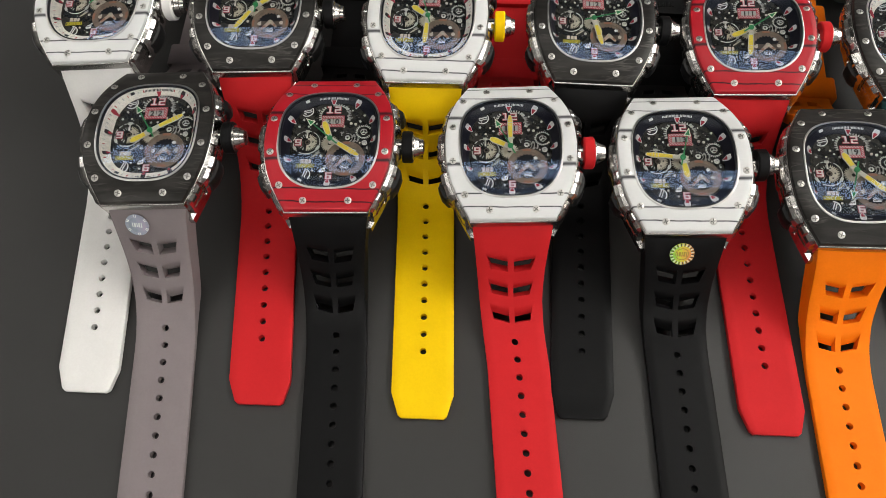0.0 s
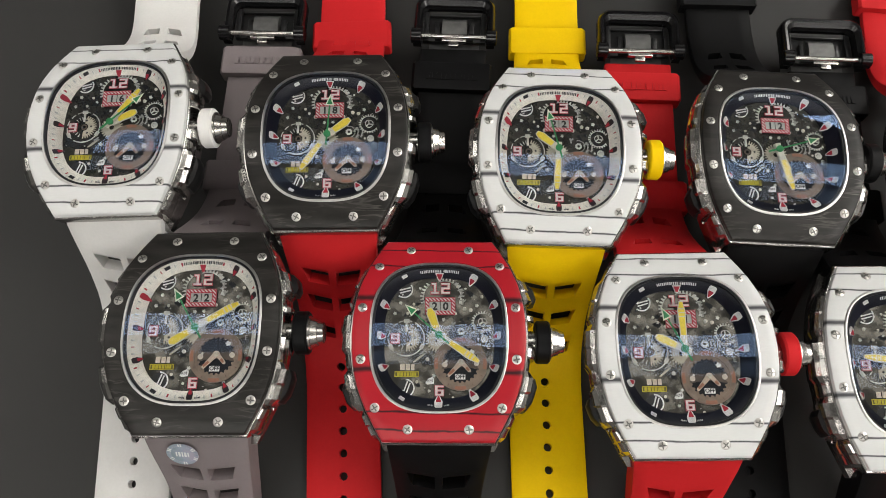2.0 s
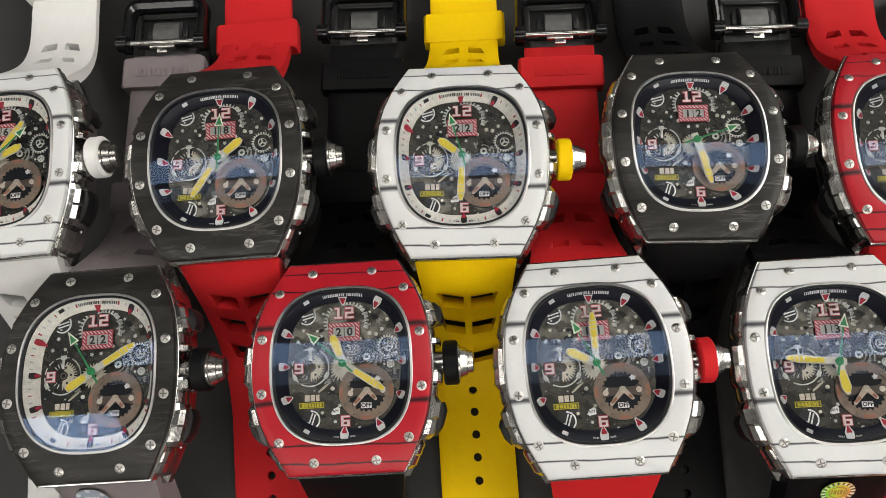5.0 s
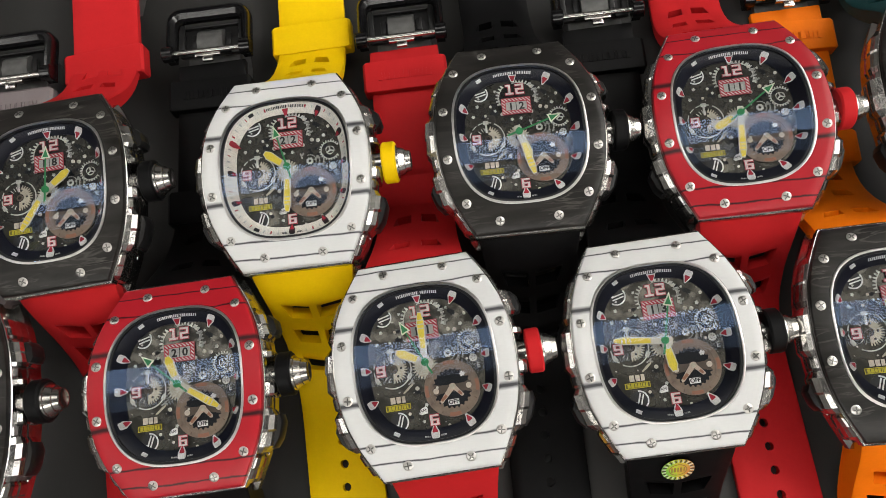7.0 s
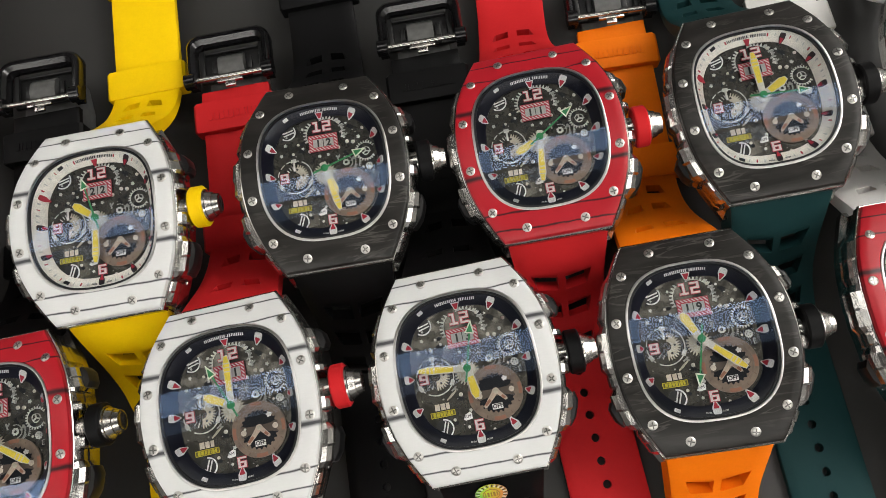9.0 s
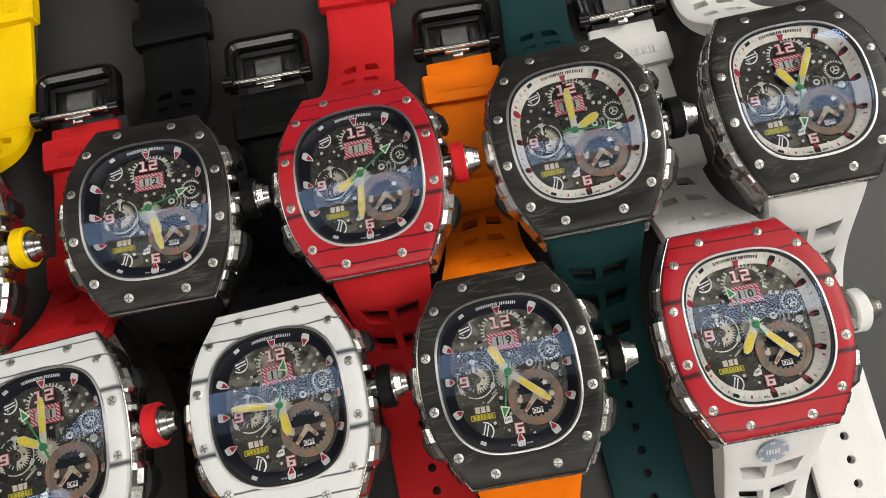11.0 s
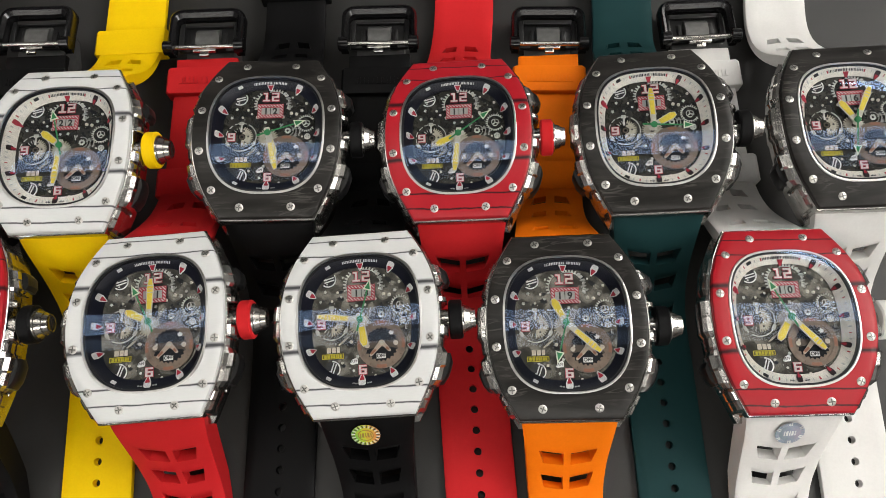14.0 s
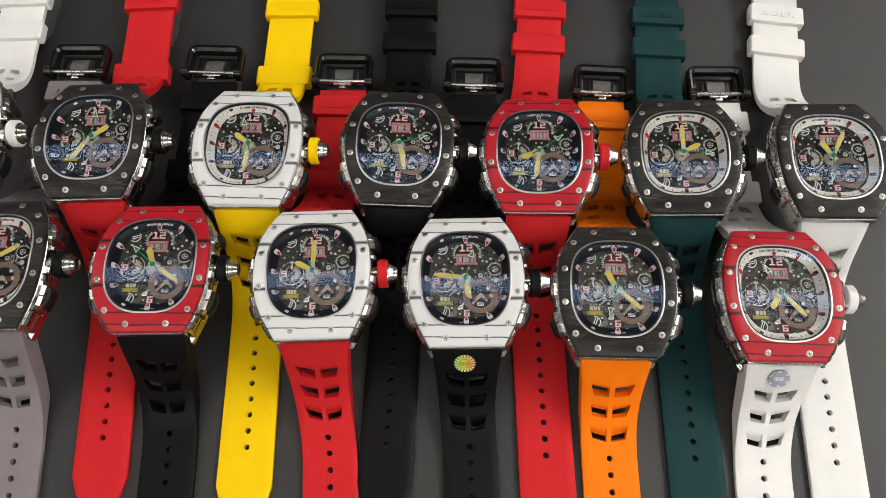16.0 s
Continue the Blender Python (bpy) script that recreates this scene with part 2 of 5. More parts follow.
TABLE = table_cloth()
PAINT = plain("grey_room_paint", (0.06, 0.059, 0.057), 0.8, scale=8)
WALLPAINT = plain("pale_wall_paint", (0.2, 0.198, 0.194), 0.7, scale=8)
FLOORMAT = plain("grey_floor", (0.2, 0.19, 0.18), 0.6, scale=6)
DIFFUSER = glowing("panel_glow_back", (1.0, 0.965, 0.91), PANEL_BACK)
FILL_GLOW_F = glowing("fill_glow_front", (1.0, 0.965, 0.91), FILL_FRONT)
DIFFUSER_FILL_W = glowing("panel_fill_glow_west", (1.0, 0.965, 0.91), PANEL_AND_FILL_WEST)
FILL_GLOW_E = glowing("fill_glow_east", (1.0, 0.965, 0.91), FILL_EAST)
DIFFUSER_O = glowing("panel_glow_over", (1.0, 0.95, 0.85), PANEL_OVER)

# ---- mesh helpers ----
def finish(bm, name, smooth=40):
    """Turns a bmesh into a mesh with soft faces and sharp edges past an angle."""
    bmesh.ops.recalc_face_normals(bm, faces=bm.faces)
    me = bpy.data.meshes.new(name)
    bm.to_mesh(me)
    bm.free()
    if smooth:
        for f in me.polygons:
            f.use_smooth = True
        me.set_sharp_from_angle(angle=radians(smooth))
    return me


def put(name, me, mat, parent, m=None, label=""):
    """Links a mesh, shared or not, as one part with its own material."""
    ob = new(name, me)
    if not me.materials:
        me.materials.append(mat)
    ob.material_slots[0].link = "OBJECT"
    ob.material_slots[0].material = mat
    ob.parent = parent
    if m is not None:
        ob.matrix_local = m
    if label:
        ob["label"] = label
    return ob


def box(bm, x0, x1, y0, y1, z0, z1, bevel=0.0):
    m = Matrix.Translation(((x0 + x1) / 2, (y0 + y1) / 2, (z0 + z1) / 2)) @ Matrix.Diagonal((x1 - x0, y1 - y0, z1 - z0, 1))
    r = bmesh.ops.create_cube(bm, size=1, matrix=m)
    if bevel:
        es = list({e for v in r["verts"] for e in v.link_edges})
        bmesh.ops.bevel(bm, geom=es, offset=bevel, segments=2, affect="EDGES", profile=0.5)


def loops(bm, rings, close=True, caps=(False, False)):
    """Skins a list of rings, each a list of points."""
    vs = [[bm.verts.new(p) for p in ring] for ring in rings]
    n = len(rings[0])
    for a, b in zip(vs, vs[1:]):
        for i in range(n if close else n - 1):
            j = (i + 1) % n
            bm.faces.new((a[i], a[j], b[j], b[i]))
    if caps[0]:
        bm.faces.new(list(reversed(vs[0])))
    if caps[1]:
        bm.faces.new(vs[-1])
    return vs


def plate(bm, pts, z0, z1):
    """A flat outline given thickness."""
    loops(bm, [[(x, y, z0) for x, y in pts], [(x, y, z1) for x, y in pts]], True, (True, True))


def turned(profile, n=28, axis="X"):
    """A body of revolution: profile of (along, radius)."""
    bm = bmesh.new()
    rings = []
    for a, r in profile:
        ring = []
        for i in range(n):
            t = 2 * math.pi * i / n
            c, s = r * math.cos(t), r * math.sin(t)
            ring.append({"X": (a, c, s), "Y": (c, a, s), "Z": (c, s, a)}[axis])
        rings.append(ring)
    loops(bm, rings, True, (True, True))
    return bm


def text_mesh(body, size, depth=0.0, bold=0.0):
    cu = bpy.data.curves.new("text", "FONT")
    cu.body, cu.size, cu.align_x, cu.align_y, cu.extrude = body, size, "CENTER", "CENTER", depth
    cu.resolution_u, cu.offset = 3, bold
    ob = bpy.data.objects.new("text", cu)
    scene.collection.objects.link(ob)
    bpy.context.view_layer.update()
    me = bpy.data.meshes.new_from_object(ob.evaluated_get(bpy.context.evaluated_depsgraph_get()))
    bpy.data.objects.remove(ob)
    bpy.data.curves.remove(cu)
    return me


# ---- the shape of the watch head, local millimetres: x across, y to 12 o'clock, z out of the dial ----
CURVE = 118.0


def arch(y):
    return 0.29 - y * y / CURVE


SIDE = [(0.0, 19.5), (4.0, 19.35), (8.0, 18.85), (12.0, 17.9), (16.2, 16.25), (20.0, 14.25), (23.3, 12.35)]


def half_width(y):
    y = abs(y)
    for (a, wa), (b, wb) in zip(SIDE, SIDE[1:]):
        if y <= b:
            return wa + (wb - wa) * (y - a) / (b - a)
    return SIDE[-1][1]


CORNER = math.atan2(23.3, 12.35)
ANGLES = sorted([2 * math.pi * i / 88 for i in range(88)] + [CORNER, math.pi - CORNER, math.pi + CORNER, 2 * math.pi - CORNER])


def outline(t, grow=0.0):
    c, s = math.cos(t), math.sin(t)
    lo, hi = 5.0, 40.0
    for _ in range(40):
        r = (lo + hi) / 2
        if abs(r * s) <= 23.3 and abs(r * c) <= half_width(r * s):
            lo = r
        else:
            hi = r
    k = 1 + grow / lo
    return lo * c * k, lo * s * k


def opening(t, a=15.2, b=17.0, n=2.75):
    c, s = math.cos(t), math.sin(t)
    r = (abs(c / a) ** n + abs(s / b) ** n) ** (-1 / n)
    return r * c, r * s


def ring_of(f, dz, flat=None):
    return [((x) * MM, (y) * MM, ((arch(y) if flat is None else flat) + dz) * MM) for x, y in (f(t) for t in ANGLES)]


def between(k, din=0.0, dout=0.0):
    def f(t):
        xi, yi = opening(t, 15.2 + din, 17.0 + din)
        xo, yo = outline(t, dout)
        return xi + (xo - xi) * k, yi + (yo - yi) * k
    return f


def bezel_mesh():
    bm = bmesh.new()
    rings = [ring_of(between(0), -2.4), ring_of(between(0), -0.45), ring_of(between(0, 0.4), -0.05), ring_of(between(0.3, 0.4, -0.6), 0.0), ring_of(between(0.6, 0.4, -0.6), 0.0), ring_of(between(1, 0.4, -0.6), 0.0), ring_of(between(1, 0, -0.15), -0.18), ring_of(between(1), -0.6), ring_of(between(1), -1.25), ring_of(between(0.7), -2.3)]
    loops(bm, rings + [rings[0]], True)
    bmesh.ops.remove_doubles(bm, verts=bm.verts, dist=1e-7)
    return finish(bm, "bezel", 35)


def rim_mesh():
    bm = bmesh.new()
    f = lambda d: (lambda t: opening(t, 15.2 + d, 17.0 + d))
    rings = [ring_of(f(0.32), -0.6), ring_of(f(0.3), 0.03), ring_of(f(0.15), 0.1), ring_of(f(-0.2), 0.04), ring_of(f(-0.27), -0.9)]
    loops(bm, rings + [rings[0]], True)
    return finish(bm, "rim", 50)


def gasket_mesh():
    bm = bmesh.new()
    f = lambda d: (lambda t: opening(t, 15.2 + d, 17.0 + d))
    rings = [ring_of(f(-0.26), -0.2), ring_of(f(-0.72), -0.25), ring_of(f(-0.76), -0.74), ring_of(f(-0.15), -0.72)]
    loops(bm, rings + [rings[0]], True)
    return finish(bm, "gasket", 50)


def flange_mesh():
    bm = bmesh.new()
    f = lambda d: (lambda t: opening(t, 15.2 + d, 17.0 + d))
    rings = [ring_of(f(-0.2), -0.7), ring_of(f(-0.55), -0.75), ring_of(lambda t: opening(t, 12.5, 13.9, 2.7), -3.6, 0.0), ring_of(lambda t: opening(t, 12.5, 13.9, 2.7), -4.1, 0.0), ring_of(f(-0.3), -4.4, 0.0)]
    loops(bm, rings, True)
    return finish(bm, "flange", 40)


def crystal_mesh():
    bm = bmesh.new()
    rings = [[(x * k * MM, y * k * MM, (arch(y * k) - 0.12) * MM) for x, y in (opening(t, 15.05, 16.85) for t in ANGLES)] for k in (1, 0.97, 0.8, 0.6, 0.4, 0.2, 0.04)]
    vs = loops(bm, rings, True, (False, True))
    return finish(bm, "crystal", 60)


def dial_mesh():
    bm = bmesh.new()
    plate(bm, [(x * MM, y * MM) for x, y in (opening(t, 14.2, 15.8) for t in ANGLES)], -4.6 * MM, -3.9 * MM)
    return finish(bm, "dial", 30)


def case_mesh():
    """The steel middle: steps out under the bezel, waisted flanks, ends drawn out to hold the strap."""
    bm = bmesh.new()
    def f(d, stretch):
        def g(t):
            x, y = outline(t, d)
            return x, y * stretch
        return g
    rings = [ring_of(between(0.9), -1.4), ring_of(between(1), -1.15), ring_of(f(0.3, 1.0), -1.1), ring_of(f(0.48, 1.0), -1.25), ring_of(f(0.5, 1.0), -2.0), ring_of(f(0.2, 1.0), -2.4), ring_of(f(0.2, 1.0), -4.2), ring_of(f(-0.6, 1.0), -4.9), ring_of(f(-0.7, 1.02), -8.5), ring_of(f(0.5, 1.03), -9.2), ring_of(f(0.3, 1.03), -12.0), ring_of(f(-2.2, 0.97), -13.6)]
    loops(bm, rings, True, (False, True))
    return finish(bm, "case", 14)


GUARDS = [(1, 19.8, 14.1, 1.2), (1, 14.0, 7.4, 2.5), (1, 7.3, 4.7, 1.2), (1, 4.6, 3.0, 2.2), (1, -2.6, -5.3, 2.3), (1, -5.4, -7.9, 1.3), (1, -8.0, -16.9, 2.9), (1, -17.0, -22.8, 1.7), (-1, 17.5, 6.2, 1.9), (-1, 6.1, -4.4, 2.7), (-1, -4.5, -7.4, 1.9), (-1, -7.5, -16.6, 2.9), (-1, -16.7, -22.4, 1.8)]


def guard_mesh(side, ya, yb, grow):
    """One faceted steel piece of the case flank, between two places along the side, with a step cut into its shoulder."""
    bm = bmesh.new()
    rings = []
    if abs(ya - yb) < 4:
        cuts = [(0.0, 0.95, 2.5), (0.2, 1.0, 2.2), (0.85, 1.0, 2.2), (1.0, 0.93, 2.6)]
    else:
        cuts = [(0.0, 0.5, 2.8), (0.16, 0.94, 2.2), (0.5, 1.0, 2.0), (0.55, 0.9, 2.4), (0.88, 1.0, 2.2), (1.0, 0.66, 2.8)]
    for k, e, drop in cuts:
        y = ya + (yb - ya) * k
        w, z, e = half_width(y), arch(y), e * grow
        ring = [(w - 0.8, z - 1.2), (w + 0.3, z - 1.3), (w + e * 0.55, z - drop + 0.5), (w + e * 0.9, z - drop - 0.3), (w + e, z - drop - 1.5), (w + e * 0.82, z - 5.6), (w + e * 0.95, z - 6.1), (w + e * 0.7, z - 9.0), (w + 0.2, z - 10.0), (w - 0.8, z - 10.0)]
        rings.append([(side * a * MM, y * MM, b * MM) for a, b in ring])
    loops(bm, rings, True, (True, True))
    return finish(bm, "flank_guard", 12)


def pusher_mesh(ya, yb, side=1):
    bm = bmesh.new()
    rings = []
    for i in range(5):
        y = ya + (yb - ya) * i / 4
        w = half_width(y) + (3.1 if i in (0, 4) else 3.9)
        z = arch(y)
        rings.append([(side * a * MM, y * MM, b * MM) for a, b in [(w - 2.6, z - 4.2), (w - 0.4, z - 4.4), (w, z - 5.2), (w, z - 8.0), (w - 0.4, z - 9.0), (w - 2.6, z - 9.0)]])
    loops(bm, rings, True, (True, True))
    return finish(bm, "pusher", 30)


def screw_mesh():
    """A screw head: domed disc; its four-armed slot is laid on as darker bars."""
    bm = turned([(-0.5 * MM, 1.08 * MM), (0.08 * MM, 1.08 * MM), (0.22 * MM, 0.86 * MM), (0.24 * MM, 0.4 * MM), (0.24 * MM, 0.05 * MM)], 16, "Z")
    return finish(bm, "screw", 35)


def slot_mesh():
    bm = bmesh.new()
    for k in range(4):
        a = math.pi * k / 2
        m = Matrix.Rotation(a, 4, "Z") @ Matrix.Translation((0.42 * MM, 0, 0.25 * MM)) @ Matrix.Diagonal((0.72 * MM, 0.26 * MM, 0.05 * MM, 1))
        bmesh.ops.create_cube(bm, size=1, matrix=m)
    return finish(bm, "slot", 0)


def gear_mesh(r0, r1, teeth, tooth, a0=0, a1=360, spokes=0, z=0.12, inner=0.0):
    bm = bmesh.new()
    n = teeth * 4
    full = a1 - a0 >= 360
    ins, outs = [], []
    for i in range(n if full else n + 1):
        t = radians(a0 + (a1 - a0) * i / n)
        r = r1 + (tooth if i % 4 in (1, 2) else 0)
        rin = r0 - (inner if i % 4 in (1, 2) else 0)
        ins.append((rin * math.cos(t) * MM, rin * math.sin(t) * MM))
        outs.append((r * math.cos(t) * MM, r * math.sin(t) * MM))
    prof = [[(x, y, 0) for x, y in ins], [(x, y, z * MM) for x, y in ins], [(x, y, z * MM) for x, y in outs], [(x, y, 0) for x, y in outs]]
    loops(bm, prof + [prof[0]], full)
    for k in range(spokes):
        m = Matrix.Rotation(2 * math.pi * k / spokes, 4, "Z") @ Matrix.Translation((r0 / 2 * MM, 0, z / 2 * MM)) @ Matrix.Diagonal((r0 * MM, 0.3 * MM, z * MM, 1))
        bmesh.ops.create_cube(bm, size=1, matrix=m)
    return finish(bm, "gear", 30)


def dash_mesh(r0, r1, spans, z=0.12):
    """Short arcs of one ring, each between two angles in degrees."""
    bm = bmesh.new()
    for a0, a1 in spans:
        arc = [radians(a0 + (a1 - a0) * i / 4) for i in range(5)]
        plate(bm, [(r1 * math.cos(t) * MM, r1 * math.sin(t) * MM) for t in arc] + [(r0 * math.cos(t) * MM, r0 * math.sin(t) * MM) for t in reversed(arc)], 0, z * MM)
    return finish(bm, "dashes", 30)


def bar_mesh(w, h, z=0.12, bevel=0.0):
    bm = bmesh.new()
    box(bm, -w / 2 * MM, w / 2 * MM, -h / 2 * MM, h / 2 * MM, 0, z * MM, bevel * MM)
    return finish(bm, "bar", 30)


def outline_mesh(pts, z=0.15):
    bm = bmesh.new()
    plate(bm, [(x * MM, y * MM) for x, y in pts], 0, z * MM)
    return finish(bm, "shape", 30)


def frame_mesh(w, h, t, z=0.25):
    bm = bmesh.new()
    o = [(-w / 2, -h / 2), (w / 2, -h / 2), (w / 2, h / 2), (-w / 2, h / 2)]
    i = [(-w / 2 + t, -h / 2 + t), (w / 2 - t, -h / 2 + t), (w / 2 - t, h / 2 - t), (-w / 2 + t, h / 2 - t)]
    rings = [[(x * MM, y * MM, zz * MM) for x, y in p] for p, zz in ((o, 0), (o, z), (i, z), (i, 0))]
    loops(bm, rings + [rings[0]], True)
    return finish(bm, "frame", 30)


def bars_mesh(widths, h, gap, z=0.1, radius=0.0):
    """A row of small upright bars in place of a word, on a straight line or bent round a centre below."""
    bm = bmesh.new()
    total = sum(widths) + gap * (len(widths) - 1)
    x = -total / 2
    for w in widths:
        c = x + w / 2
        m = Matrix.Translation((c * MM, 0, 0))
        if radius:
            m = Matrix.Translation((0, -radius * MM, 0)) @ Matrix.Rotation(-c / radius, 4, "Z") @ Matrix.Translation((0, radius * MM, 0))
        bmesh.ops.create_cube(bm, size=1, matrix=m @ Matrix.Translation((0, 0, z / 2 * MM)) @ Matrix.Diagonal((w * MM, h * MM, z * MM, 1)))
        x += w + gap
    return finish(bm, "bars", 0)


def pointer_meshes(length, width):
    """A baton pointer along +y: metal body, and the bright fill that lies on its outer part."""
    w = width / 2
    body = [(-w * 0.75, -1.6), (w * 0.75, -1.6), (w * 0.85, length * 0.35), (w, length * 0.8), (w * 0.45, length), (-w * 0.45, length), (-w, length * 0.8), (-w * 0.85, length * 0.35)]
    g = w - 0.2
    fill = [(-g * 0.75, length * 0.28), (g * 0.75, length * 0.28), (g, length * 0.8), (g * 0.5, length - 0.2), (-g * 0.5, length - 0.2), (-g, length * 0.8)]
    return outline_mesh(body, 0.22), outline_mesh(fill, 0.08)


GLYPHS = {  # each stroke as a box (x0, x1, y0, y1) of a unit cell, strokes butted end to end
    "1": ((0.38, 0.64, 0.17, 1.0), (0.08, 0.38, 0.85, 1.0), (0.02, 0.98, 0.0, 0.17)),
    "2": ((0.0, 1.0, 0.84, 1.0), (0.74, 1.0, 0.58, 0.84), (0.0, 1.0, 0.42, 0.58), (0.0, 0.26, 0.16, 0.42), (0.0, 1.0, 0.0, 0.16)),
    "6": ((0.0, 0.28, 0.0, 1.0), (0.28, 1.0, 0.84, 1.0), (0.28, 1.0, 0.43, 0.59), (0.28, 1.0, 0.0, 0.16), (0.72, 1.0, 0.16, 0.43)),
    "9": ((0.72, 1.0, 0.0, 1.0), (0.0, 0.72, 0.0, 0.16), (0.0, 0.72, 0.41, 0.57), (0.0, 0.72, 0.84, 1.0), (0.0, 0.28, 0.57, 0.84)),
}


def numeral_mesh(body, w, h, gap, grow=0.0, z=0.16):
    """Square-cut numerals out of butted bars; grow widens every bar into the edge that shows round the fill."""
    bm = bmesh.new()
    total = len(body) * w + (len(body) - 1) * gap
    for k, ch in enumerate(body):
        x = -total / 2 + k * (w + gap)
        for n, (a, b, c, d) in enumerate(GLYPHS[ch]):
            lift = 0.004 * n if grow else 0.0
            box(bm, (x + a * w - grow) * MM, (x + b * w + grow) * MM, (c * h - h / 2 - grow) * MM, (d * h - h / 2 + grow) * MM, 0, (z + lift) * MM)
    return finish(bm, "numeral", 0)


def clear_of_prints(x, y, r):
    """Whether a small piece keeps off the numerals, the date window, the subdial, the left ring and the plates."""
    if math.hypot(x - 4.85, y + 6.15) < 6.2 + r or math.hypot(x + 7.45, y + 0.3) < 4.6 + r or math.hypot(x, y) < 2.9 + r:
        return False
    for x0, x1, y0, y1 in ((-3.5, 3.9, 5.0, 13.0), (-1.2, 1.6, -13.6, -10.9), (-10.2, -4.3, -9.4, -6.0), (-3.2, -0.9, -11.0, -9.0)):
        if x0 - r < x < x1 + r and y0 - r < y < y1 + r:
            return False
    return (abs(x) / 12.0) ** 2.7 + (abs(y) / 13.4) ** 2.7 < 0.93


def scatter_mesh(name, count, small, large, z, seed):
    """Many small uneven plates strewn over the free parts of the dial."""
    rnd = random.Random(seed)
    bm = bmesh.new()
    done = 0
    while done < count:
        x, y, r = rnd.uniform(-12, 12), rnd.uniform(-13, 13), rnd.uniform(small, large)
        if not clear_of_prints(x, y, r):
            continue
        n, turn, flat = rnd.randint(4, 7), rnd.uniform(0, 3), rnd.uniform(0.45, 1.0)
        pts = []
        for k in range(n):
            t, q = 2 * math.pi * k / n, r * rnd.uniform(0.65, 1.0)
            a, b = q * math.cos(t), q * math.sin(t) * flat
            pts.append(((x + a * math.cos(turn) - b * math.sin(turn)) * MM, (y + a * math.sin(turn) + b * math.cos(turn)) * MM))
        plate(bm, pts, 0, z * (1 + 0.2 * rnd.random()) * MM)
        done += 1
    return finish(bm, name, 30)


